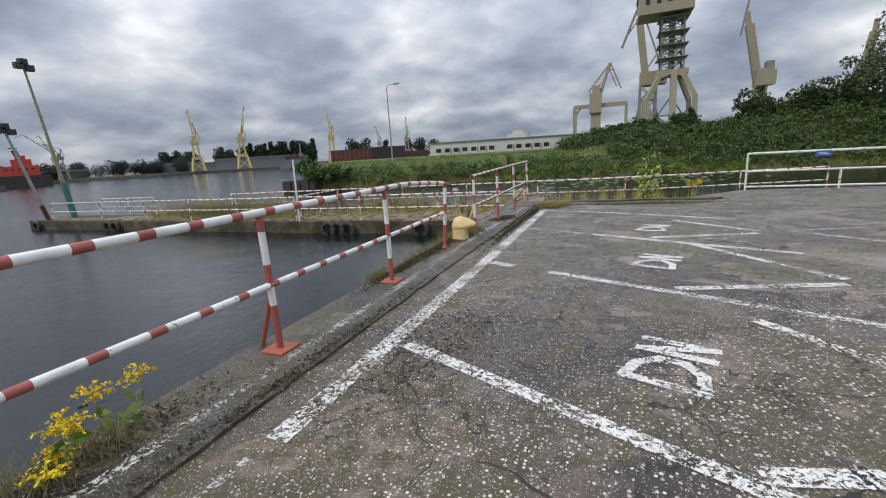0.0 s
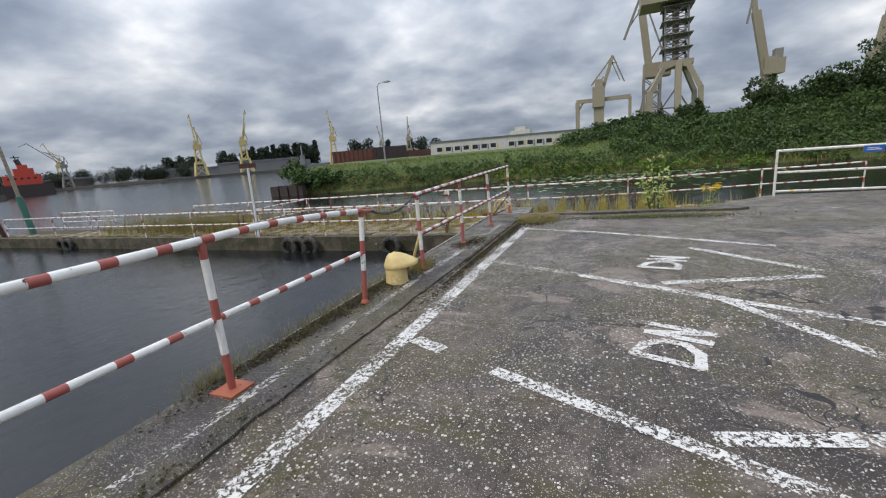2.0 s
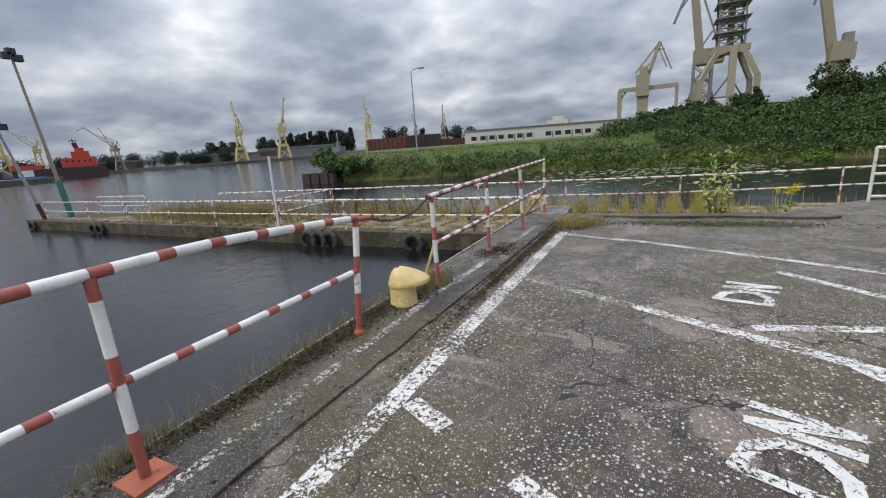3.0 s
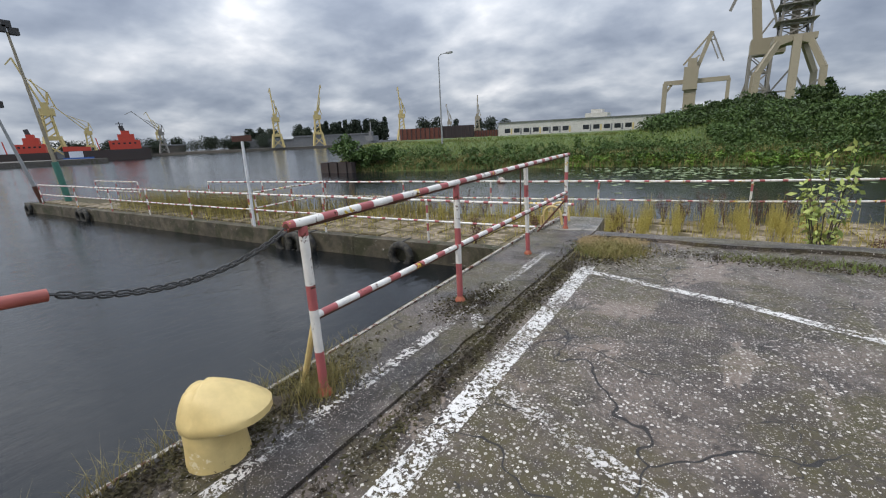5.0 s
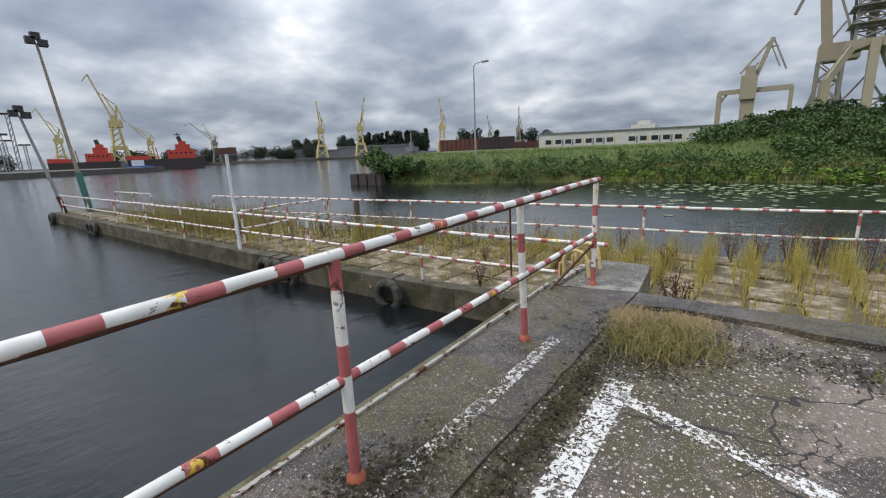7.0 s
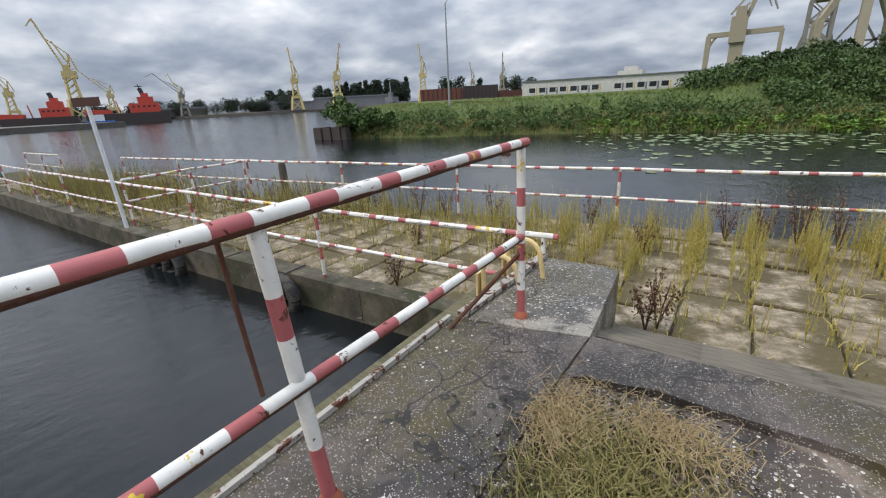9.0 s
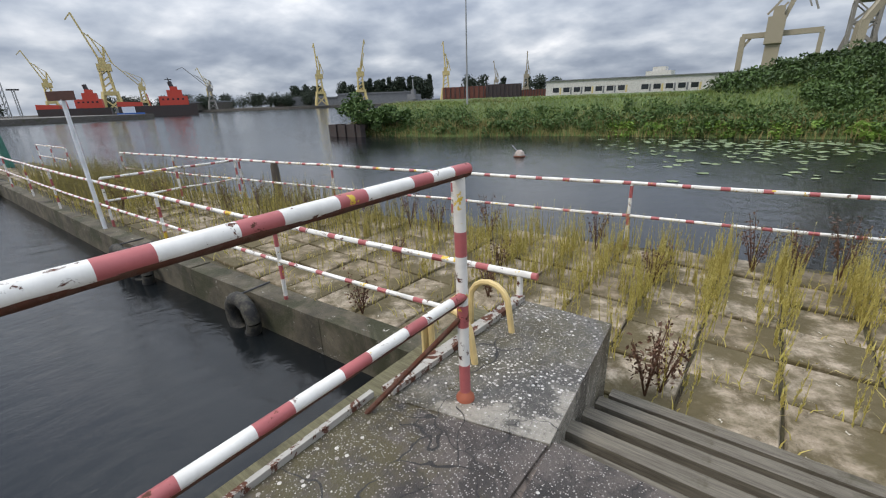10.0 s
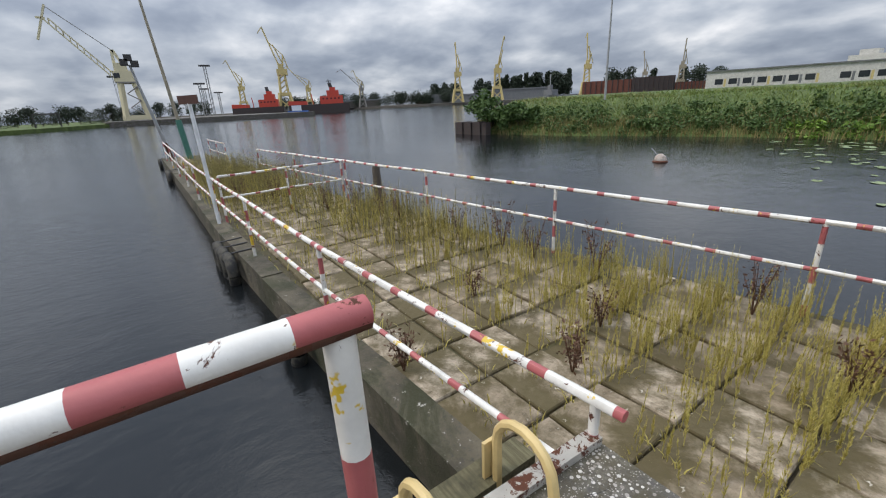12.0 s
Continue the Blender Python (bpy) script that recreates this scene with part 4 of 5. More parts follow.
# ---- the far harbour ----
def crane(x, y, H, lean, mat, label, z0=0.5, wide=0.19):
    """A slewing harbour crane: portal, lattice tower, machine house, jib. lean: how far the jib's head lies to the side."""
    c = thing("crane", (x, y, z0), label, "crane", "harbour cranes")
    s = Vector((-y, x, 0)).normalized() * -1
    f = Vector((s.y, -s.x, 0))

    def P(a, b, z):
        return Vector((x, y, z0)) + s * a * H + f * b * H + Vector((0, 0, z * H))
    portal, t = Mesh(), 0.025 * H
    hw = wide / 2
    for i in (-1, 1):
        for j in (-1, 1):
            portal.beam(P(i * hw, j * hw, 0), P(i * hw * 0.62, j * hw * 0.62, 0.22), t * 1.2)
            portal.beam(P(i * hw, j * hw, 0), P(-i * hw * 0.75, j * hw * 0.75, 0.15), t * 0.5)
            portal.beam(P(i * hw, j * hw, 0), P(i * hw * 0.75, -j * hw * 0.75, 0.15), t * 0.5)
        portal.beam(P(i * hw * 0.65, -hw * 0.65, 0.21), P(i * hw * 0.65, hw * 0.65, 0.21), t * 1.6)
        portal.beam(P(-hw * 0.65, i * hw * 0.65, 0.21), P(hw * 0.65, i * hw * 0.65, 0.21), t * 1.6)
    make("portal", portal, mat, c)
    tower, w0 = Mesh(), hw * 0.52
    for i in (-1, 1):
        for j in (-1, 1):
            tower.beam(P(i * w0, j * w0, 0.21), P(i * w0 * 0.7, j * w0 * 0.7, 0.46), t * 0.8)
    for k in range(4):
        za, zb = 0.21 + 0.0625 * k, 0.21 + 0.0625 * (k + 1)
        for i in (-1, 1):
            tower.beam(P(-w0 * 0.9, i * w0 * 0.9, za), P(w0 * 0.85, i * w0 * 0.85, zb), t * 0.4)
            tower.beam(P(i * w0 * 0.9, w0 * 0.9, za), P(i * w0 * 0.85, -w0 * 0.85, zb), t * 0.4)
    make("tower", tower, mat, c)
    house = Mesh()
    for a, b, z, hgt in ((-0.055, 0.075, 0.44, 0.075), (-0.03, 0.035, 0.515, 0.06)):
        q = [P(a, -0.045, z), P(b, -0.045, z), P(b, 0.045, z), P(a, 0.045, z)]
        house.add(q + [p + Vector((0, 0, hgt * H)) for p in q], [(3, 2, 1, 0), (4, 5, 6, 7), (0, 1, 5, 4), (1, 2, 6, 5), (2, 3, 7, 6), (3, 0, 4, 7)])
    hs = make("machine_house", house, mat, c)
    q = [P(-0.056, -0.03, 0.465), P(-0.056, 0.03, 0.465), P(-0.056, 0.03, 0.5), P(-0.056, -0.03, 0.5)]
    make("window", Mesh().add(q, [(0, 1, 2, 3)]), GLASS, hs)
    jib = Mesh()
    for j in (-1, 1):
        jib.beam(P(0.0, j * 0.03, 0.5), P(lean, j * 0.008, 1.0), t * 0.62)
        jib.beam(P(0.04, j * 0.02, 0.56), P(lean * 0.55 + 0.03, j * 0.01, 0.80), t * 0.5)
    for k in range(7):
        a, b = k / 7, (k + 1) / 7
        jib.beam(P(lean * a, -0.03 * (1 - a) - 0.008, 0.5 + 0.5 * a), P(lean * b, 0.03 * (1 - b) + 0.008, 0.5 + 0.5 * b), t * 0.45)
    make("jib", jib, mat, c)
    top = Mesh()
    top.beam(P(0.03, 0, 0.57), P(0.05, 0, 0.68), t * 0.8).beam(P(0.05, 0, 0.68), P(lean * 0.6, 0, 0.82), t * 0.35)
    top.beam(P(0.05, 0, 0.68), P(0.09, 0, 0.52), t * 0.5)
    make("stays", top, mat, c)
    make("fly_jib", Mesh().beam(P(lean, 0, 1.0), P(lean * 1.0 - 0.02 + lean * 0.25, 0, 0.93), t * 0.4), mat, c)
    return c


YL = "yellow lattice harbour crane on the far quay"
crane(-259, 207, 40, -0.02, CRANE_YELLOW, YL)
crane(-241, 229, 42, 0.12, CRANE_YELLOW, YL)
crane(-286.5, 91, 48, -0.15, CRANE_YELLOW, "tall yellow harbour crane beside the red ship")
crane(-322, 73, 33, -0.18, CRANE_YELLOW, YL)
crane(-378, 186, 32, -0.16, CRANE_YELLOW, YL)
crane(-280, 104, 26, -0.42, CRANE_YELLOW, YL)
crane(-177.5, 246, 36, -0.03, CRANE_YELLOW, "thin yellow crane behind the floating dock")
crane(-142, 291, 30, 0.02, CRANE_CREAM, "thin crane behind the floating dock")
crane(-160, 281, 25, -0.06, CRANE_CREAM, "thin crane behind the floating dock")
crane(-300, 150, 26, -0.5, CRANE_GREY, "pale far-off harbour crane")


def lattice(m, a, b, w, n, t):
    """A square lattice mast between two points."""
    a, b = Vector(a), Vector(b)
    for i in (-1, 1):
        for j in (-1, 1):
            o = Vector((i * w / 2, j * w / 2, 0))
            m.beam(a + o, b + o, t)
    for k in range(n):
        p, q = a.lerp(b, k / n), a.lerp(b, (k + 1) / n)
        for i in (-1, 1):
            m.beam(p + Vector((-w / 2, i * w / 2, 0)), q + Vector((w / 2, i * w / 2, 0)), t * 0.6)
            m.beam(p + Vector((i * w / 2, -w / 2, 0)), q + Vector((i * w / 2, w / 2, 0)), t * 0.6)
            m.beam(p + Vector((w / 2, i * w / 2, 0)), q + Vector((-w / 2, i * w / 2, 0)), t * 0.4)
            m.beam(q + Vector((-w / 2, i * w / 2, 0)), q + Vector((w / 2, i * w / 2, 0)), t * 0.6)


# the great tower crane behind the bank
tcx, tcy = 13.2, 106.8
gt = thing("tower_crane", (tcx, tcy, 1.2), "huge cream portal tower crane behind the green bank", "crane")
for i, xx in ((-1, -5.2), (1, 4.6)):
    for j in (-1, 1):
        lg = Mesh()
        lg.beam((tcx + xx, tcy + j * 4, 1.2), (tcx + xx * 0.93, tcy + j * 4, 10.5), 0.75, 0.95)
        lg.beam((tcx + xx * 0.93, tcy + j * 4, 10.3), (tcx + xx * 0.45, tcy + j * 2.8, 15.2), 0.7, 0.9)
        lg.beam((tcx + xx * 0.45, tcy + j * 2.8, 15.0), (tcx, tcy + j * 2.6, 15.8), 0.7, 0.9)
        make("leg", lg, CRANE_CREAM, gt)
col = Mesh()
col.beam((tcx + 0.3, tcy - 4, 1.2), (tcx + 0.3, tcy - 2.6, 16), 1.2, 1.2)
col.box((tcx - 3, tcy - 3, 15.2), (tcx + 3, tcy + 3, 16.2))
make("column", col, CRANE_CREAM, gt)
br = Mesh()
for a, b in (((-5, 3), (0.3, 11)), ((5, 3), (0.3, 11)), ((-5, 9), (0, 5)), ((5, 9), (0.3, 5)), ((-5, 7), (5, 7))):
    br.beam((tcx + a[0], tcy, a[1]), (tcx + b[0], tcy, b[1]), 0.3)
make("bracing", br, CRANE_GREY, gt)
sh = Mesh()
lattice(sh, (tcx, tcy, 16), (tcx - 0.3, tcy, 26.6), 4.2, 5, 0.34)
make("shaft", sh, CRANE_GREY, gt)["kind"] = "stuff"
make("shaft_column", Mesh().path([(tcx, tcy, 16), (tcx - 0.3, tcy, 26.8)], 0.65, 12), CRANE_CREAM, gt)
for z in (18.6, 21.2, 23.8, 26.6):
    make("platform", Mesh().box((tcx - 3.0, tcy - 3.0, z), (tcx + 2.8, tcy + 3.0, z + 0.12)), CRANE_GREY, gt)
hs = make("machine_house", Mesh().box((tcx - 7.0, tcy - 4, 27.4), (tcx + 3.2, tcy + 4, 31.4)).box((tcx - 7.3, tcy - 4.3, 31.4), (tcx + 3.5, tcy + 4.3, 31.8)), CRANE_CREAM, gt)
for k in range(4):
    make("window", Mesh().box((tcx - 5.8 + 2.1 * k, tcy - 4.06, 29.2), (tcx - 5.0 + 2.1 * k, tcy - 4.01, 30.2)), GLASS, hs)
jb = Mesh()
lattice(jb, (tcx + 1, tcy, 31), (tcx + 3, tcy, 48), 2.0, 6, 0.3)
make("jib", jb, CRANE_CREAM, gt)
make("fore_jib", Mesh().beam((tcx + 3, tcy, 47.5), (tcx + 13.8, tcy, 51.5), 0.8, 1.2), CRANE_CREAM, gt)
make("hoist_block", Mesh().beam((tcx + 12.3, tcy, 21.5), (tcx + 13.3, tcy, 28.0), 0.35), CRANE_GREY, gt)
make("cable", Mesh().path([(tcx + 13.3, tcy, 28.0), (tcx + 13.6, tcy, 52)], 0.05, 5), CRANE_GREY, gt)

# slewing crane behind it
sx, sy = 9.8, 122.0
sc = thing("slewing_crane", (sx, sy, 1.2), "cream slewing crane with a folded double jib", "crane")
m = Mesh()
lattice(m, (sx, sy, 1.2), (sx, sy, 15.5), 3.6, 4, 0.5)
m.beam((sx - 4, sy, 1.2), (sx - 1.8, sy, 10), 0.7).beam((sx + 4, sy, 1.2), (sx + 1.8, sy, 10), 0.7)
make("tower", m, CRANE_GREY, sc)
make("machine_house", Mesh().box((sx - 2.0, sy - 2, 15.5), (sx + 4.0, sy + 2, 18.6)), CRANE_CREAM, sc)
make("jib", Mesh().beam((sx - 0.6, sy, 17), (sx - 2.6, sy, 31.5), 1.3, 1.6).beam((sx - 2.6, sy, 31), (sx - 3.0, sy, 35), 0.8), CRANE_CREAM, sc)
make("fly_jib", Mesh().beam((sx - 2.6, sy, 35), (sx - 6.4, sy, 25.2), 0.55).beam((sx - 3.0, sy, 31), (sx - 5.6, sy, 27.5), 0.3), CRANE_GREY, sc)
make("stays", Mesh().beam((sx - 2.4, sy, 34.5), (sx + 1.8, sy, 22.5), 0.35).beam((sx + 1.8, sy, 22.5), (sx + 3.0, sy, 18), 0.4).beam((sx + 1.5, sy, 22.5), (sx - 1, sy, 18.5), 0.35), CRANE_GREY, sc)

# gantry with a crane further off
gx0, gy0 = -5.0, 197.0
gc = thing("gantry_crane", (gx0, gy0, 1.2), "cream gantry with a luffing jib crane", "crane")
make("gantry", Mesh().beam((gx0 - 9, gy0, 18), (gx0 + 12.2, gy0, 18), 1.4, 1.6).beam((gx0 - 8.6, gy0, 1.2), (gx0 - 8.6, gy0, 18), 1.6).beam((gx0 + 12, gy0, 1.2), (gx0 + 12, gy0, 18), 1.2).beam((gx0 - 8.6, gy0, 14), (gx0 - 6, gy0, 18), 0.8), CRANE_CREAM, gc)
make("machine_house", Mesh().box((gx0 - 2.5, gy0 - 3, 15), (gx0 + 2.2, gy0 + 3, 23)).box((gx0 - 1.5, gy0 - 2, 23), (gx0 + 1.5, gy0 + 2, 26)), CRANE_CREAM, gc)
make("base", Mesh().box((gx0 - 2, gy0 - 2, 1.2), (gx0 + 2, gy0 + 2, 15)), CRANE_CREAM, gc)
make("jib", Mesh().beam((gx0 + 0.6, gy0, 19), (gx0 + 5.3, gy0, 34.5), 1.0, 1.3).beam((gx0 - 3, gy0, 24), (gx0 + 4.6, gy0, 33.6), 0.6).beam((gx0 - 1, gy0, 24), (gx0 + 2, gy0, 27), 0.5), CRANE_CREAM, gc)
make("fly_jib", Mesh().beam((gx0 + 5.3, gy0, 34.5), (gx0 + 9.8, gy0, 24), 0.5).beam((gx0 + 4.6, gy0, 33), (gx0 + 8, gy0, 25), 0.4).beam((gx0 + 4, gy0, 32), (gx0 + 7, gy0, 31.6), 0.4), CRANE_GREY, gc)

# mobile cranes at the right
for name, x, y, z1, dx, z2, w in (("boom_crane", 31.5, 113.6, 15.5, -3.6, 27.3, 1.45), ("boom_crane", 54.2, 127.0, 16.0, 1.2, 25.0, 1.3)):
    c = thing(name, (x, y, 1.2), "cream crane with a thick raised boom behind the thicket", "crane", "boom cranes")
    make("pedestal", Mesh().beam((x, y, 1.2), (x, y, z1), 2.2, 2.2), CRANE_CREAM, c)
    make("cab", Mesh().box((x - 1.2, y - 1.5, z1 - 3.5), (x + 2.4, y + 1.5, z1 - 0.5)), CRANE_CREAM, c)
    make("boom", Mesh().beam((x - 0.3, y, z1 - 4), (x + dx * 0.85, y, z2 - 2.5), w, w).beam((x + dx * 0.85, y, z2 - 3), (x + dx, y, z2), w * 0.6), CRANE_CREAM, c)
    make("winch", Mesh().box((x + 0.6, y - 1, z1 - 0.5), (x + 2.0, y + 1, z1 + 1.4)), CRANE_GREY, c)

# long white shed
sd = thing("shed", (-36, 148, 1.2), "long low whitewashed harbour shed with dark openings", "building")
A, B = Vector((-60, 142, 0)), Vector((-9, 155, 0))
u = (B - A).normalized()
nrm = Vector((u.y, -u.x, 0))
w = Mesh()
L = (B - A).length


def on_wall(s, z, out):
    p = A + u * s + nrm * out
    return Vector((p.x, p.y, z))


def wall_box(m, s0, s1, z0, z1, o0, o1):
    q = [on_wall(s0, z0, o1), on_wall(s1, z0, o1), on_wall(s1, z0, o0), on_wall(s0, z0, o0)]
    h = Vector((0, 0, z1 - z0))
    return m.add(q + [p + h for p in q], [(3, 2, 1, 0), (4, 5, 6, 7), (0, 1, 5, 4), (1, 2, 6, 5), (2, 3, 7, 6), (3, 0, 4, 7)])


wall = make("wall", wall_box(w, 0, L, 1.0, 5.55, -14, 0), SHED_WHITE, sd)
make("roof", wall_box(Mesh(), -0.4, L + 0.4, 5.55, 5.85, -14.5, 0.4), SHED_GREY, sd)
for k in range(16):
    s0 = 2.2 + k * 3.2
    if k in (7, 13):
        continue
    make("window", wall_box(Mesh(), s0, s0 + 1.9, 2.2, 3.6, 0.0, 0.05), GLASS, wall)
    make("door_panel", wall_box(Mesh(), s0 + 2.1, s0 + 2.6, 1.6, 3.6, 0.0, 0.04), SHED_GREY if k % 3 else CRANE_YELLOW, wall)
up2 = thing("building", (-52, 260, 1.2), "pale far-off building block on the skyline", "building")
make("wall", Mesh().box((-58, 260, 1.2), (-46, 270, 11.5)).box((-55, 261, 11.5), (-49, 268, 13.5)), SHED_WHITE, up2)

# floating dock
fd = thing("floating_dock", (-130, 228, WATER_Z), "rusty brown floating dock with dark walls", "dock")
for a, b, mat2, hgt in (((-154.5, 213), (-133, 224), DOCK_RUST, 9.0), ((-133, 224.2), (-116, 234), DOCK_DARK, 9.6), ((-116, 234.2), (-104, 242), DOCK_RUST, 6.2)):
    p, q = Vector((*a, WATER_Z)), Vector((*b, WATER_Z))
    dm = Mesh().beam(p + Vector((0, 0, hgt / 2)), q + Vector((0, 0, hgt / 2)), 6, hgt)
    side = make("side_wall", dm, mat2, fd)
    ribs = Mesh()
    for k in range(9):
        c = p.lerp(q, (k + 0.5) / 9) + Vector((0.52, -0.85, 0)) * 3.2
        ribs.beam(c, c + Vector((0, 0, hgt)), 0.35)
    make("ribs", ribs, DOCK_DARK, side)
gs = thing("warship", (-168, 203, WATER_Z), "grey moored navy ship beside the dock", "ship")
make("hull", Mesh().beam((-180, 198, 0.4), (-157, 212, 0.4), 7, 3.4), SHED_GREY, gs)
make("superstructure", Mesh().box((-172, 201, 2.1), (-166, 206, 5)).box((-170, 202, 5), (-168, 204, 7.5)), SHED_GREY, gs)
make("mast", Mesh().path([(-169, 203, 7.5), (-169, 203, 13)], 0.3, 6), GREY_STEEL, gs)

# far grey sheds and low buildings on the far shore
for x0, y0, x1, y1, hgt, mat2 in ((-292, 250, -248, 292, 8, SHED_GREY), (-340, 222, -312, 252, 7, QUAY_FAR), (-372, 150, -350, 190, 5.5, QUAY_FAR), (-385, 120, -380, 140, 4, SHED_GREY), (-330, 232, -290, 268, 6, SHED_GREY)):
    w2 = thing("warehouse", ((x0 + x1) / 2, (y0 + y1) / 2, 0.5), "grey low warehouse on the far shore", "building", "far warehouses")
    a, b = Vector((x0, y0, 0)), Vector((x1, y1, 0))
    make("wall", Mesh().beam(a + Vector((0, 0, hgt / 2)), b + Vector((0, 0, hgt / 2)), 12, hgt), mat2, w2)
    make("roof", Mesh().beam(a + Vector((0, 0, hgt + 0.5)), b + Vector((0, 0, hgt + 0.5)), 13, 1.0), SHED_GREY, w2)

# far shore and the pier
shore = [(-900, 30), (-395, 100), (-385, 160), (-275, 190), (-225, 235), (-160, 262), (-170, 900), (-900, 900)]
structure("ground_far_shore", Mesh().prism(shore, -4, 0.4), QUAY_FAR, "low far shore with a quay wall", "ground")
structure("pier", Mesh().prism([(-320, -5), (-172, 2), (-160, 64.5), (-166, 66), (-320, 62)], -4, 0.3), QUAY_FAR, "long low dark pier across the water", "pier")
structure("ground_left_shore", Mesh().prism([(-600, -300), (-150, -120), (-148, -14), (-172, 3), (-600, 20)], -4, -0.2), BANK, "low grassy shore across the water", "ground")


# red ships
def red_ship(x, y, L, H, label):
    s = thing("ship", (x, y, WATER_Z), label, "ship", "red ships")
    d = Vector((0.36, 0.93, 0))
    c = Vector((x, y, 0))
    a, b = c - d * L / 2, c + d * L / 2
    z = lambda p, h: Vector((p.x, p.y, h))
    make("hull", Mesh().beam(z(a, 1.0), z(b, 1.0), 8, 4.6), DOCK_DARK, s)
    sup = make("superstructure", Mesh().beam(z(c + d * L * 0.02, 5.2), z(c + d * L * 0.40, 5.2), 7, 3.8).beam(z(c + d * L * 0.14, 8.4), z(c + d * L * 0.34, 8.4), 6, 2.6).beam(z(c + d * L * 0.19, 10.4), z(c + d * L * 0.29, 10.4), 5, 1.6), SHIP_RED, s)
    make("bow", Mesh().beam(z(a, 4.2), z(a + d * L * 0.3, 3.8), 7.5, 2.2), SHIP_RED, s)
    for k in range(5):
        p = c + d * L * (0.06 + 0.065 * k) + Vector((0.93, -0.36, 0)) * 3.52
        make("window", Mesh().beam(z(p, 5.8), z(p + d * 0.8, 5.8), 0.1, 0.7), GLASS, sup)
    make("funnel", Mesh().path([z(c + d * L * 0.22, 11), z(c + d * L * 0.2, 13.4)], 0.9, 10), DARK_STEEL, s)
    make("mast", Mesh().path([z(c + d * L * 0.2, 13), z(c + d * L * 0.19, H)], 0.22, 6).beam(z(c + d * L * 0.15, H - 0.8), z(c + d * L * 0.24, H - 0.8), 0.35), DARK_STEEL, s)
    make("crane_arm", Mesh().beam(z(c - d * L * 0.1, 3), z(c - d * L * 0.12, 8.5), 0.4), SHIP_RED, s)


red_ship(-224, 90, 30, 15, "bright red ship with black hull moored at the pier")
red_ship(-254, 67, 26, 10.5, "small bright red ship behind the pier")
tug = thing("tug", (-214, 75, WATER_Z), "small white and blue tug at the pier", "boat")
make("hull", Mesh().beam((-216, 71, -0.2), (-213, 80, -0.2), 4, 1.8), BLUE_SIGN, tug)
make("cabin", Mesh().beam((-215.5, 73, 1.9), (-214, 77, 1.9), 3, 2.4), WHITE_POLE, tug)

# gantry crane and light masts on the left
PALE_CREAM = enamel("pale_cream_crane", (0.60, 0.54, 0.36), 0.68, 0.55)


def portal_crane(x, y, z0):
    """A cream portal crane with box legs, a stepped house, a long lattice jib and a hinged fore-jib."""
    c = thing("portal_crane", (x, y, z0), "large pale cream portal crane on the pier", "crane")

    def Q(a, b, z):
        return (x + b, y + a, z0 + z)
    for a in (-3.9, 3.6):
        for b in (-3.2, 3.2):
            make("leg", Mesh().beam(Q(a, b, 0), Q(a * 0.55 - 0.6, b * 0.7, 13.0), 1.3, 1.5), PALE_CREAM, c)
    make("sill_beam", Mesh().beam(Q(-5, -3.2, 1.0), Q(5, -3.2, 1.0), 1.0, 1.6), PALE_CREAM, c)
    make("sill_beam", Mesh().beam(Q(-5, 3.2, 1.0), Q(5, 3.2, 1.0), 1.0, 1.6), PALE_CREAM, c)
    stair = Mesh()
    for k in range(4):
        stair.beam(Q(-1.6 if k % 2 else 2.0, 3.4, 2.0 + 2.4 * k), Q(2.0 if k % 2 else -1.6, 3.4, 4.4 + 2.4 * k), 0.5, 0.35)
    make("stair", stair, CRANE_GREY, c)
    make("platform", Mesh().box(Q(-3.6, -3.2, 12.8), Q(2.4, 3.2, 13.3)), CRANE_GREY, c)
    hs2 = make("machine_house", Mesh().box(Q(-4.4, -2.4, 13.3), Q(2.2, 2.4, 17.0)).box(Q(-3.4, -2.0, 17.0), Q(0.4, 2.0, 19.6)), PALE_CREAM, c)
    make("window", Mesh().box(Q(-4.2, 2.42, 14.6), Q(-2.4, 2.5, 16.2)), GLASS, hs2)
    make("head_frame", Mesh().beam(Q(0.2, 0, 17.0), Q(-2.6, 0, 24.0), 0.9).beam(Q(-3.2, 0, 17.0), Q(-2.8, 0, 24.0), 0.9), PALE_CREAM, c)
    jib2 = Mesh()
    lattice(jib2, Q(-4.2, 0, 15.5), Q(-18.0, 0, 33.0), 1.5, 10, 0.36)
    make("jib", jib2, PALE_CREAM, c)
    make("fore_jib", Mesh().beam(Q(-17.2, 0, 37.0), Q(-21.5, 0, 26.5), 0.6).beam(Q(-18.0, 0, 33.0), Q(-20.3, 0, 33.2), 0.6), PALE_CREAM, c)
    make("tie_rod", Mesh().beam(Q(-2.7, 0, 23.8), Q(-17.3, 0, 36.6), 0.22), CRANE_GREY, c)


portal_crane(-200, 11.5, 0.3)
for x, y, h in ((-257.7, 45, 24), (-258.2, 41, 15.6), (-260.2, 6.6, 19.3), (-300, 48, 15), (-330, 60, 14)):
    ms = thing("light_mast", (x, y, 0.3), "grey lattice light mast on the pier", "mast", "light masts")
    m = Mesh()
    lattice(m, (x, y, 0.3), (x, y, h), 1.1, 10, 0.22)
    make("mast", m, GREY_STEEL, ms)
    make("lamp_bar", Mesh().box((x - 0.6, y - 2.6, h), (x + 0.6, y + 2.6, h + 0.8)), DARK_STEEL, ms)


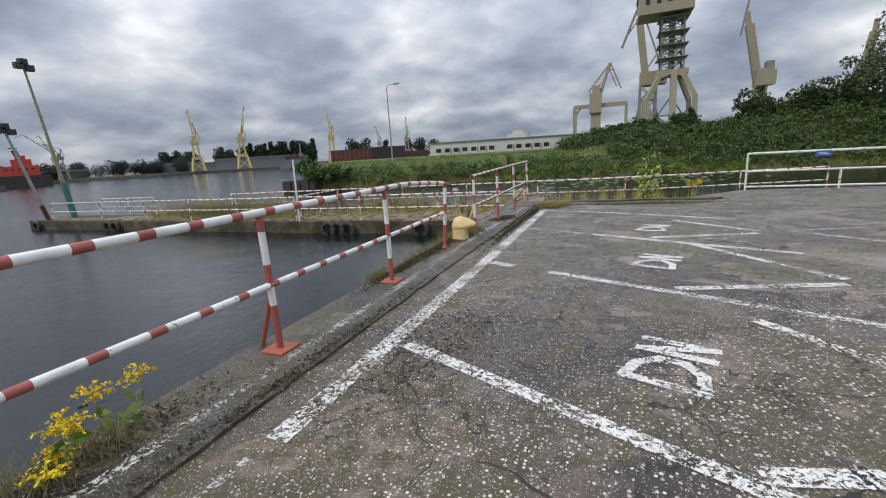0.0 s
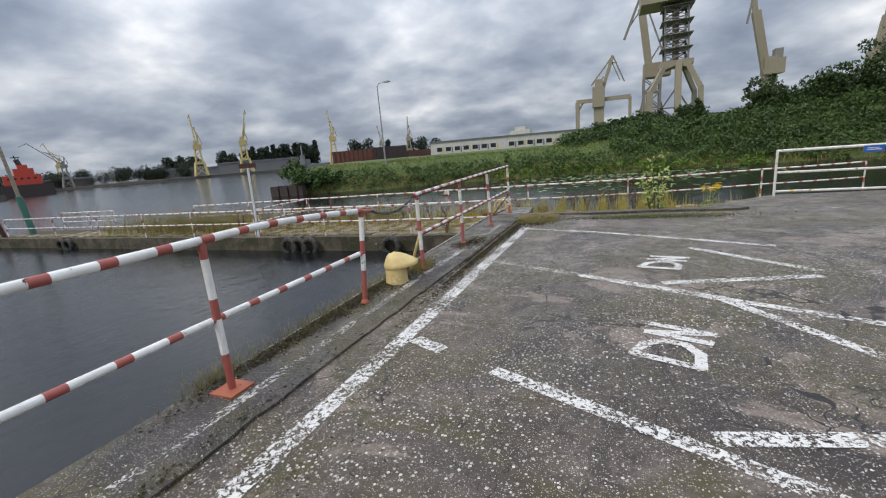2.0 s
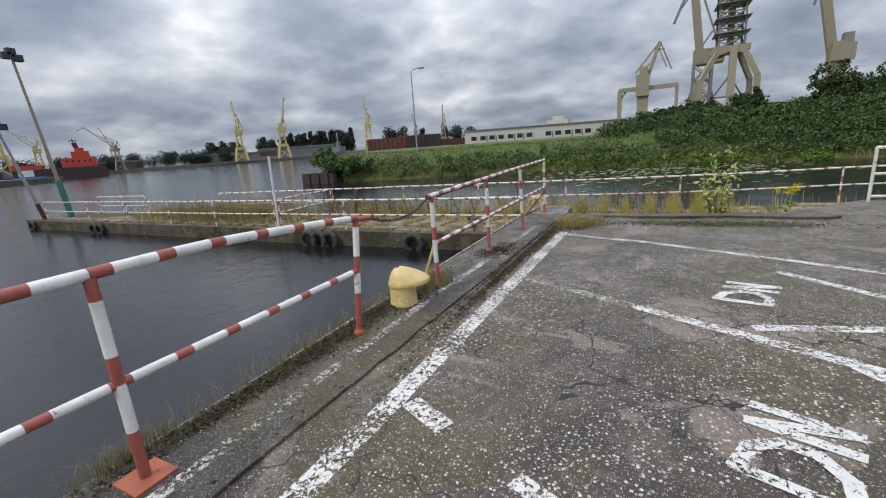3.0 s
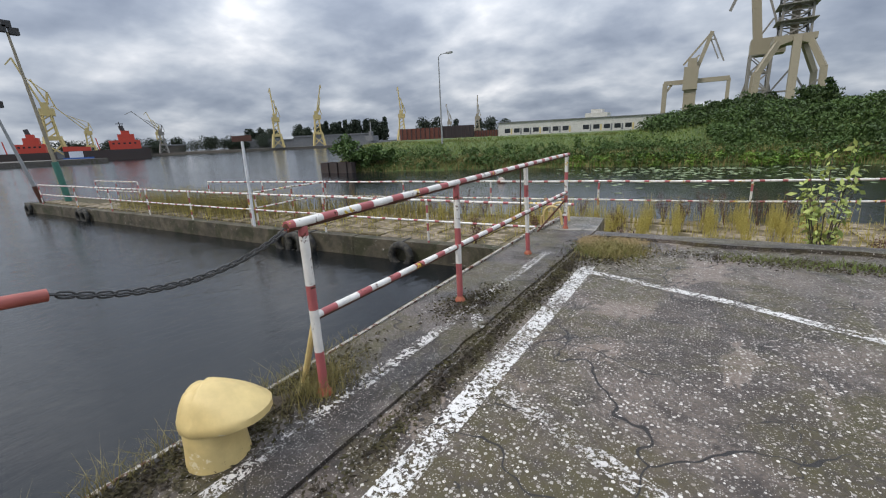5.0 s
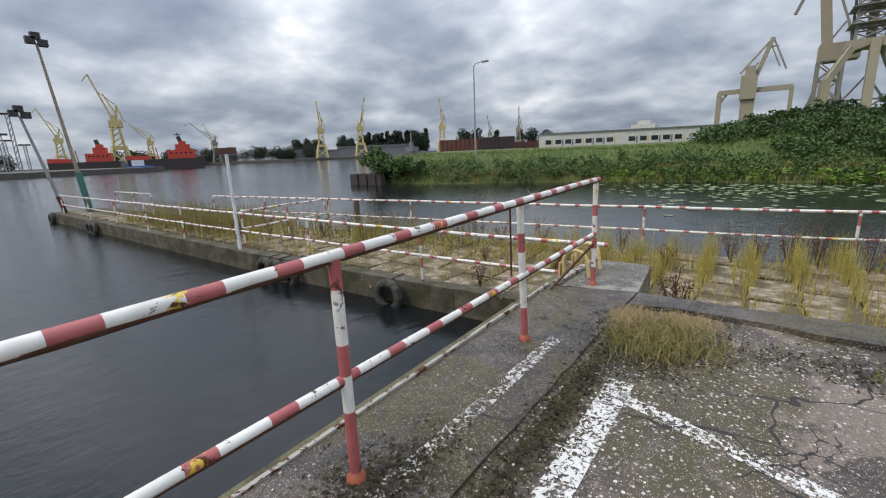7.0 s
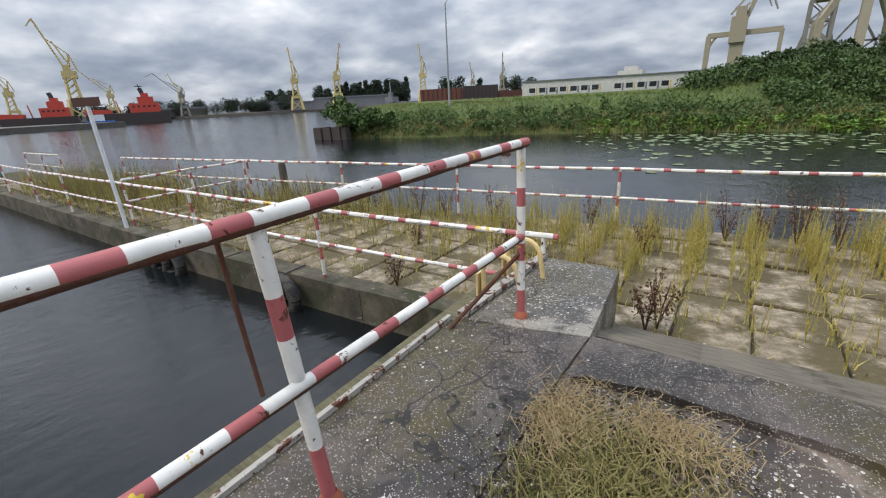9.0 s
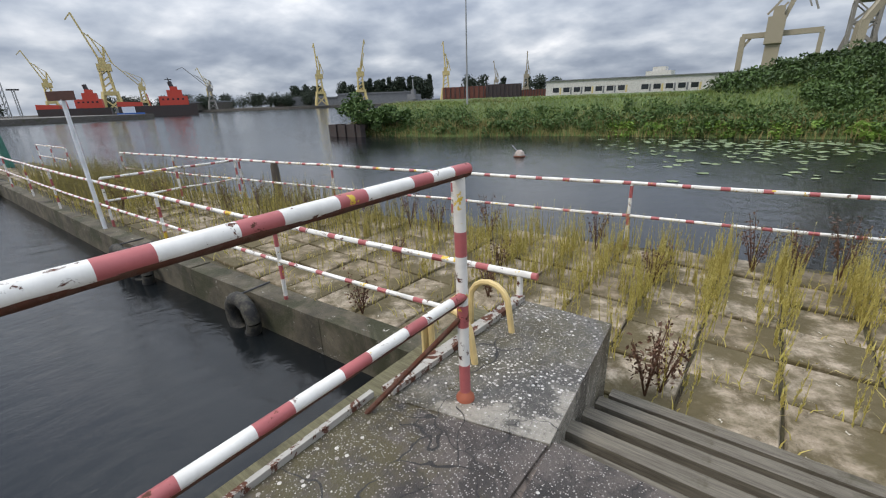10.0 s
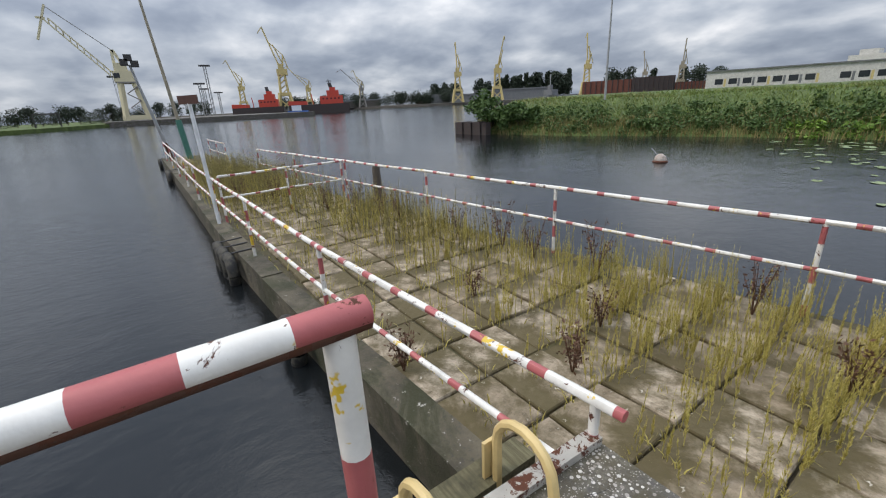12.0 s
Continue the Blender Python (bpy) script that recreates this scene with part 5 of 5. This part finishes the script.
def far_tree(x, y, z, h, w, slim, label="dark green far-off tree on the shore"):
    t = thing("tree", (x, y, z), label, "tree", "far trees")
    make("trunk", Mesh().path([(x, y, z - 0.5), (x, y, z + h * 0.6)], [h * 0.03, h * 0.012], 6), BARK, t)
    n = 34

    def place(i):
        k = R.uniform(0.22, 0.95)
        rr = w * (1 - abs(k - 0.5) * (1.1 if slim else 0.9))
        a = R.uniform(0, 6.28)
        return x + rr * 0.7 * math.cos(a) * R.uniform(0.2, 1), y + rr * 0.7 * math.sin(a) * R.uniform(0.2, 1), z + h * k, w * R.uniform(0.35, 0.65)
    make("crown", leaf_cloud(clumps(n, place, 1, 38, h * 0.05), h * 0.05, R), FAR_TREE, t)


for i in range(46):
    k = i / 45
    x = -345 + 85 * k + R.normal(0, 3)
    y = 245 + 88 * k + R.normal(0, 3)
    if 0.22 < k < 0.3:
        continue
    h = (13 + 7 * k + 3 * math.sin(i * 1.9)) * (1.1 if i % 7 in (2, 3) else 1.0)
    far_tree(x, y, 0.4, max(h, 6), 2.6 if i % 7 in (2, 3) else 6.5, i % 7 in (2, 3))
for x, y, h, w2 in ((-215, 330, 19, 8), (-205, 335, 18, 8), (-165, 300, 15, 3), (-150, 310, 16, 3.5), (-118, 260, 12, 6), (-108, 262, 11, 5)):
    far_tree(x, y, 0.4, h, w2, w2 < 4)
for i in range(44):
    far_tree(-400 + 2.05 * i + R.normal(0, 3), 112 + 3.1 * i + R.normal(0, 3), 0.4, 8 + 3 * math.sin(i * 2.1), 6.5, False)
for i in range(26):
    y = -75 + 3.4 * i
    far_tree(-205 - R.uniform(0, 12), y, -0.2, 5.2 + 1.6 * math.sin(i * 1.7), 3.4, False, "green tree on the low shore")
for i in range(5):
    far_tree(-262 + R.normal(0, 4), 14 + 7 * i, 0.3, 7 + R.normal(0, 1), 4.0, False, "green tree on the pier")
frame_gate = thing("gate_frame", (-178, -12, -0.2), "dark steel frame on the low shore", "frame")
make("frame", Mesh().beam((-178, -15, -0.2), (-178, -15, 3.6), 0.4).beam((-178, -9, -0.2), (-178, -9, 3.6), 0.4).beam((-178, -15, 3.6), (-178, -9, 3.6), 0.4), DARK_STEEL, frame_gate)


# ---- plants on the quay and the platform ----
def stalks(places, leaves, leaf, r):
    """Feathery upright weeds: a thin stem and many narrow leaves each. places: x, y, z, height."""
    m = Mesh()
    for x, y, z, h in places:
        lx2, ly2 = r.normal(0, 0.08) * h, r.normal(0, 0.08) * h
        base, tip = np.array([x, y, z - 0.02]), np.array([x + lx2, y + ly2, z + h])
        w = 0.0035
        m.add([base + (w, 0, 0), base + (-w, w, 0), base + (0, -w, 0), tip], [(0, 1, 3), (1, 2, 3), (2, 0, 3)])
        for k in range(leaves):
            t = 0.18 + 0.82 * r.uniform()
            p = base + (tip - base) * t
            a = r.uniform(0, 6.28)
            L = leaf * (1.25 - 0.75 * t) * r.uniform(0.6, 1.3)
            d = np.array([math.cos(a) * L * 0.42, math.sin(a) * L * 0.42, L * r.uniform(0.6, 1.1)])
            sd2 = np.array([-math.sin(a), math.cos(a), 0]) * L * 0.09
            m.add([p, p + d * 0.5 + sd2, p + d, p + d * 0.5 - sd2], [(0, 1, 2, 3)])
    return m


def on_deck(x, y):
    if x < -1.0:
        return left_edge(x) + 0.24 < y < right_edge(x) - 0.15
    return 10.75 + max(0, (x - 3) * 0.3) < y < right_edge(x) - 0.15


R2 = np.random.default_rng(5)
spots = []
SL = 0.6
while len(spots) < 3400:
    zone = R2.uniform()
    if zone < 0.34:
        x, y = R2.uniform(-3.0, 3.2), 14.6 - abs(R2.normal(0, 1.25))
    elif zone < 0.62:
        x, y = R2.uniform(-8.8, 0), 13.4 - abs(R2.normal(0, 1.1))
    elif zone < 0.86:
        x, y = R2.uniform(-19, -9.5), R2.uniform(10.2, 12.6)
    else:
        x, y = R2.uniform(-9, 6), R2.uniform(10.2, 14.6)
    if R2.uniform() < 0.75:
        x = round(x / SL) * SL + R2.normal(0, 0.035)
    else:
        y = round((y - 10.72) / SL) * SL + 10.72 + R2.normal(0, 0.035)
    if not on_deck(x, y) or (x < -1.3 and y < 11.6 and x > -8.5 and R2.uniform() < 0.75):
        continue
    for _ in range(R2.integers(1, 4)):
        spots.append((x + R2.normal(0, 0.06), y + R2.normal(0, 0.06), DECK_Z, (0.62 if x < -9 else 0.47) * R2.uniform(0.3, 1.4)))
stuff("weeds", stalks(spots, 80, 0.036, R2), WEED, "feathery yellow-green weeds growing from the slab joints", "weeds")
tall = []
while len(tall) < 1200:
    if R2.uniform() < 0.86:
        x, y, h = R2.normal(-14.2, 2.4), R2.uniform(10.45, 12.6), 0.72
    else:
        x, y, h = R2.normal(-6.9, 1.3), R2.normal(12.5, 0.4), 0.66
    if on_deck(x, y) and x > -20:
        tall.append((x, y, DECK_Z, h * R2.uniform(0.4, 1.3)))
stuff("reed_clump", stalks(tall, 70, 0.06, R2), REED, "tall olive-brown weeds crowding the middle of the platform", "weeds")
low = []
for i in range(7000):
    x, y = R2.uniform(-20, 6), R2.uniform(10, 15)
    if R2.uniform() < 0.5:
        x = round(x / SL) * SL
    else:
        y = round((y - 10.72) / SL) * SL + 10.72
    x, y = x + R2.normal(0, 0.03), y + R2.normal(0, 0.03)
    if on_deck(x, y):
        low.append((x, y, DECK_Z - 0.02))
stuff("joint_grass", blades(low, 0.11, 0.012, R2, 0.5), WEED, "short yellowish grass in the slab joints", "grass")


def dock_plant(x, y, z, h, label="dark reddish dead weed with seed heads"):
    p = thing("dead_weed", (x, y, z), label, "weed", "dead weeds")
    st, tips = Mesh(), []
    for i in range(9):
        a = rng.uniform(0, 6.28)
        e = Vector((x + math.cos(a) * h * 0.22, y + math.sin(a) * h * 0.22, z + h * rng.uniform(0.55, 1.0)))
        b0 = Vector((x, y, z - 0.02))
        st.path([b0, b0.lerp(e, 0.5) + Vector((0, 0, 0.04)), e], [0.006, 0.004, 0.002], 4)
        for _ in range(26):
            t = rng.uniform(0.35, 1.0)
            tips.append(tuple(b0.lerp(e, t) + Vector((rng.gauss(0, 0.028), rng.gauss(0, 0.028), rng.gauss(0, 0.03)))))
    make("stalk", st, WEED_RED, p)["kind"] = "stuff"
    make("seed_spray", leaf_cloud(tips, 0.018, R2), WEED_RED, p)["kind"] = "stuff"


for x, y, h in ((-4.6, 13.25, 0.8), (-3.1, 13.45, 0.75), (0.3, 13.9, 0.8), (0.7, 14.0, 0.7), (1.5, 14.0, 0.9), (2.6, 14.2, 0.8), (-7.6, 12.8, 0.7), (-8.4, 12.6, 0.75), (-2.9, 10.55, 0.5), (-2.0, 11.6, 0.5),
                (-0.2, 10.85, 0.62), (-10.5, 11.5, 0.8), (-11.2, 10.9, 0.8), (-0.6, 12.9, 0.6), (3.4, 11.6, 0.55), (-5.6, 13.2, 0.6),
                (-0.12, 10.95, 0.5), (-4.0, 13.3, 0.7), (1.1, 14.15, 0.75), (2.1, 14.1, 0.85), (3.1, 14.4, 0.8), (-1.5, 13.7, 0.6), (-7.0, 12.9, 0.75), (-2.3, 12.4, 0.45), (-3.6, 11.9, 0.4), (-9.0, 12.2, 0.7)):
    dock_plant(x, y, DECK_Z, h)


def goldenrod(x, y, z, h, n):
    g = thing("goldenrod", (x, y, z), "yellow flowering goldenrod on the quay edge", "flower", "goldenrods")
    st, fl, lv = Mesh(), [], []
    for i in range(n):
        a = rng.uniform(0, 6.28)
        b0 = Vector((x + 0.05 * math.cos(a), y + 0.05 * math.sin(a), z - 0.02))
        e = b0 + Vector((0.12 * math.cos(a), 0.12 * math.sin(a), h * rng.uniform(0.8, 1.05)))
        st.path([b0, b0.lerp(e, 0.5), e], [0.004, 0.003, 0.002], 4)
        for k in range(14):
            a2 = rng.uniform(0, 6.28)
            c = b0.lerp(e, rng.uniform(0.78, 1.0))
            for q in range(16):
                t = q / 16
                fl.append(tuple(c + Vector((math.cos(a2) * 0.10 * t, math.sin(a2) * 0.10 * t, 0.035 * math.sin(t * 2.6))) + Vector((rng.gauss(0, 0.004), rng.gauss(0, 0.004), rng.gauss(0, 0.004)))))
        lv += [tuple(b0.lerp(e, rng.uniform(0.1, 0.85)) + Vector((rng.gauss(0, 0.03), rng.gauss(0, 0.03), 0))) for _ in range(7)]
    make("stems", st, WEED, g)
    make("leaves", leaf_cloud(lv, 0.045, R2), LEAF_LIGHT, g)
    make("flower_spray", leaf_cloud(fl, 0.010, R2), FLOWER, g)["kind"] = "stuff"


goldenrod(-1.09, -1.36, 0.0, 0.40, 2)
goldenrod(-1.09, -1.74, 0.0, 0.34, 1)
goldenrod(-1.09, -1.63, 0.0, 0.30, 1)
goldenrod(-1.02, -1.84, 0.0, 0.12, 2)

tuft = []
for i in range(2600):
    k = R2.uniform()
    if k < 0.45:
        x, y = -1.12 + abs(R2.normal(0, 0.03)), R2.choice([R2.normal(3.5, 0.5), R2.normal(4.3, 0.35), R2.normal(1.5, 0.15), R2.normal(2.4, 0.5)])
    elif k < 0.75:
        x, y = -1.0 + R2.normal(0, 0.12), R2.normal(-1.75, 0.3)
    else:
        x, y = R2.normal(-0.85, 0.08), R2.normal(4.5, 0.12)
    if x < -1.125:
        continue
    tuft.append((x, y, gz(x, y)))
stuff("edge_grass", blades(tuft, 0.16, 0.0035, R2, 0.4), REED, "thin dry grass tufts along the quay edge", "grass")


def mound(x, y, rx, ry, h, seed):
    m, n, rings = Mesh(), 18, 5
    for i in range(rings + 1):
        for k in range(n):
            t = 2 * math.pi * k / n
            f = i / rings
            q = 1 + 0.25 * noise.noise(Vector((math.cos(t) * 1.7, math.sin(t) * 1.7, seed)))
            px, py = x + rx * f * q * math.cos(t), y + ry * f * q * math.sin(t)
            m.v.append((px, py, gz(px, py) + 0.012 + h * (1 - f * f) * (0.7 + 0.6 * noise.noise(Vector((px * 9, py * 9, seed)))) - (0.01 if i == rings else 0)))
    for i in range(rings):
        for k in range(n):
            m.f.append((i * n + k, (i + 1) * n + k, (i + 1) * n + (k + 1) % n, i * n + (k + 1) % n))
            m.m.append(0)
    m.smooth = True
    return m


for i, (x, y, rx2, ry2, h) in enumerate(((-0.97, 4.3, 0.12, 0.36, 0.035), (-1.02, 3.4, 0.08, 0.42, 0.022), (-1.03, 2.6, 0.07, 0.5, 0.018))):
    structure("soil", mound(x, y, rx2, ry2, h, i * 3.1), SOIL, "patch of moss and soil on the quay edge", "soil")


def crumbs(zones, size, lift=0.008):
    """Small flat scraps of moss and dirt strewn round the given places."""
    pts = []
    for x, y, sx2, sy2, n in zones:
        for _ in range(n):
            px, py = R2.normal(x, sx2), R2.normal(y, sy2)
            if px > -1.12:
                pts.append((px, py, gz(px, py) + (0.026 if px < -0.3 else 0.004) + R2.uniform(0, lift)))
    return leaf_cloud(pts, size, R2, 0.75)


stuff("moss", crumbs(((-0.27, 5.2, 0.045, 0.9, 3200), (-0.22, 7.2, 0.06, 0.6, 2600), (-0.97, 4.25, 0.11, 0.35, 3200), (-1.01, 3.2, 0.07, 0.45, 3600), (-1.02, 2.3, 0.05, 0.5, 2600), (-0.50, -0.5, 0.03, 1.0, 900), (-0.9, -1.7, 0.12, 0.4, 1200),
                      (0.05, 8.3, 0.2, 0.28, 3800), (2.2, 8.4, 0.8, 0.12, 3000), (-0.72, 5.95, 0.12, 0.16, 700), (-0.62, 6.2, 0.09, 0.2, 700), (0.25, 0.0, 0.2, 0.5, 700)), 0.013), SOIL, "brown-green moss and dirt crumbs in the pavement joints", "moss")


def straw(places, r):
    m = Mesh()
    for x, y in places:
        a, L = r.uniform(0, 6.28), r.uniform(0.05, 0.12)
        z = gz(x, y) + 0.03
        up2 = r.uniform(0.015, 0.055)
        p = [(x, y, z), (x + math.cos(a) * L * 0.5, y + math.sin(a) * L * 0.5, z + up2), (x + math.cos(a + 0.5) * L, y + math.sin(a + 0.5) * L, z + 0.015)]
        m.path(p, [0.0018, 0.0016, 0.001], 3, caps=False)
    return m


hay = [(R2.normal(-0.2, 0.07), R2.normal(8.56, 0.13)) for _ in range(620)] + [(R2.normal(0.22, 0.12), R2.normal(8.68, 0.08)) for _ in range(380)]
stuff("dry_grass", straw(hay, R2), STRAW, "matted dry straw-coloured grass in a broken pavement corner", "grass")
greens = [(R2.normal(0.02, 0.22), R2.normal(8.25, 0.2)) for _ in range(500)] + [(R2.uniform(1.2, 3.4), R2.normal(8.35, 0.12)) for _ in range(700)]
stuff("low_grass", blades([(x, y, gz(x, y) + 0.015) for x, y in greens], 0.05, 0.006, R2, 0.5), GRASS, "short green grass and moss in the pavement", "grass")

patch = [(R2.normal(0.05, 0.2), R2.normal(8.3, 0.2)) for _ in range(2600)]
stuff("tufted_grass", blades([(x, y, gz(x, y) + 0.008) for x, y in patch if x > -0.3 and y < 8.85], 0.085, 0.006, R2, 0.6), REED, "olive matted grass in the broken pavement corner", "grass")

# young shrub at the end of the car park
sx2, sy2 = 2.45, 10.45
sh2 = thing("shrub", (sx2, sy2, DECK_Z), "young light green shrub by the platform railing", "shrub")
st, lv = Mesh(), []
for i in range(10):
    a = rng.uniform(0, 6.28)
    e = Vector((sx2 + 0.30 * math.cos(a), sy2 + 0.30 * math.sin(a), DECK_Z + rng.uniform(1.2, 1.95)))
    b0 = Vector((sx2, sy2, DECK_Z - 0.02))
    st.path([b0, b0.lerp(e, 0.6), e], [0.012, 0.008, 0.003], 5)
    lv += [tuple(b0.lerp(e, rng.uniform(0.35, 1.02)) + Vector((rng.gauss(0, 0.05), rng.gauss(0, 0.05), rng.gauss(0, 0.03)))) for _ in range(34)]
make("stalk", st, BARK, sh2)
make("leaves", leaf_cloud(lv, 0.05, R2), PALE_LEAF, sh2)
goldenrod(3.5, 10.6, DECK_Z + 0.5, 0.6, 4)

# slabs of the platform
variants = []
for k in range(5):
    r3 = random.Random(k)
    m, hw2 = Mesh(), SL / 2 - 0.012
    o = [(-hw2, -hw2), (hw2, -hw2), (hw2, hw2), (-hw2, hw2)]
    j = [(x + r3.uniform(-0.012, 0.012), y + r3.uniform(-0.012, 0.012)) for x, y in o]
    m.add([(x, y, -0.06) for x, y in j] + [(x, y, -0.012) for x, y in j] + [(x * 0.97, y * 0.97, 0.0) for x, y in j],
          [(4, 5, 9, 8), (5, 6, 10, 9), (6, 7, 11, 10), (7, 4, 8, 11), (8, 9, 10, 11), (0, 1, 5, 4), (1, 2, 6, 5), (2, 3, 7, 6), (3, 0, 4, 7)])
    variants.append(m)
singles, rest = [], Mesh()
cells = []
for i in range(-46, 13):
    for j in range(0, 9):
        x, y = (i + 0.5) * SL, 10.72 + (j - 1 + 0.5) * SL + (0.0 if i > -2 else -0.25)
        if x > -0.45 and y < 10.8:
            continue
        if x < -0.45 and x > -1.35 and y < 10.85:
            continue
        if left_edge(x) + 0.42 < y < right_edge(x) - 0.25 and (x < 3 or y > 11.3 + 0.1 * (x - 4)):
            cells.append((x, y))
cells.sort(key=lambda c: -c[0])
for n, (x, y) in enumerate(cells):
    dz = rng.uniform(-0.012, 0.008) - (0.02 if rng.random() < 0.08 else 0)
    tilt = Matrix.Translation((x, y, DECK_Z + dz)) @ Euler((rng.gauss(0, 0.012), rng.gauss(0, 0.012), rng.gauss(0, 0.012) + math.pi / 2 * rng.randrange(4))).to_matrix().to_4x4()
    m = variants[n % 5]
    if n < 300:
        if n < 5:
            ob = make("slab", m, SLAB, deck)
            singles.append(ob.data)
        else:
            ob = new("slab", singles[n % 5])
            ob.parent = deck
        ob.matrix_local = tilt
    else:
        rest.add([tilt @ Vector(v) for v in m.v], m.f)
far_slabs = make("far_slabs", rest, SLAB, deck)
far_slabs["kind"] = "stuff"
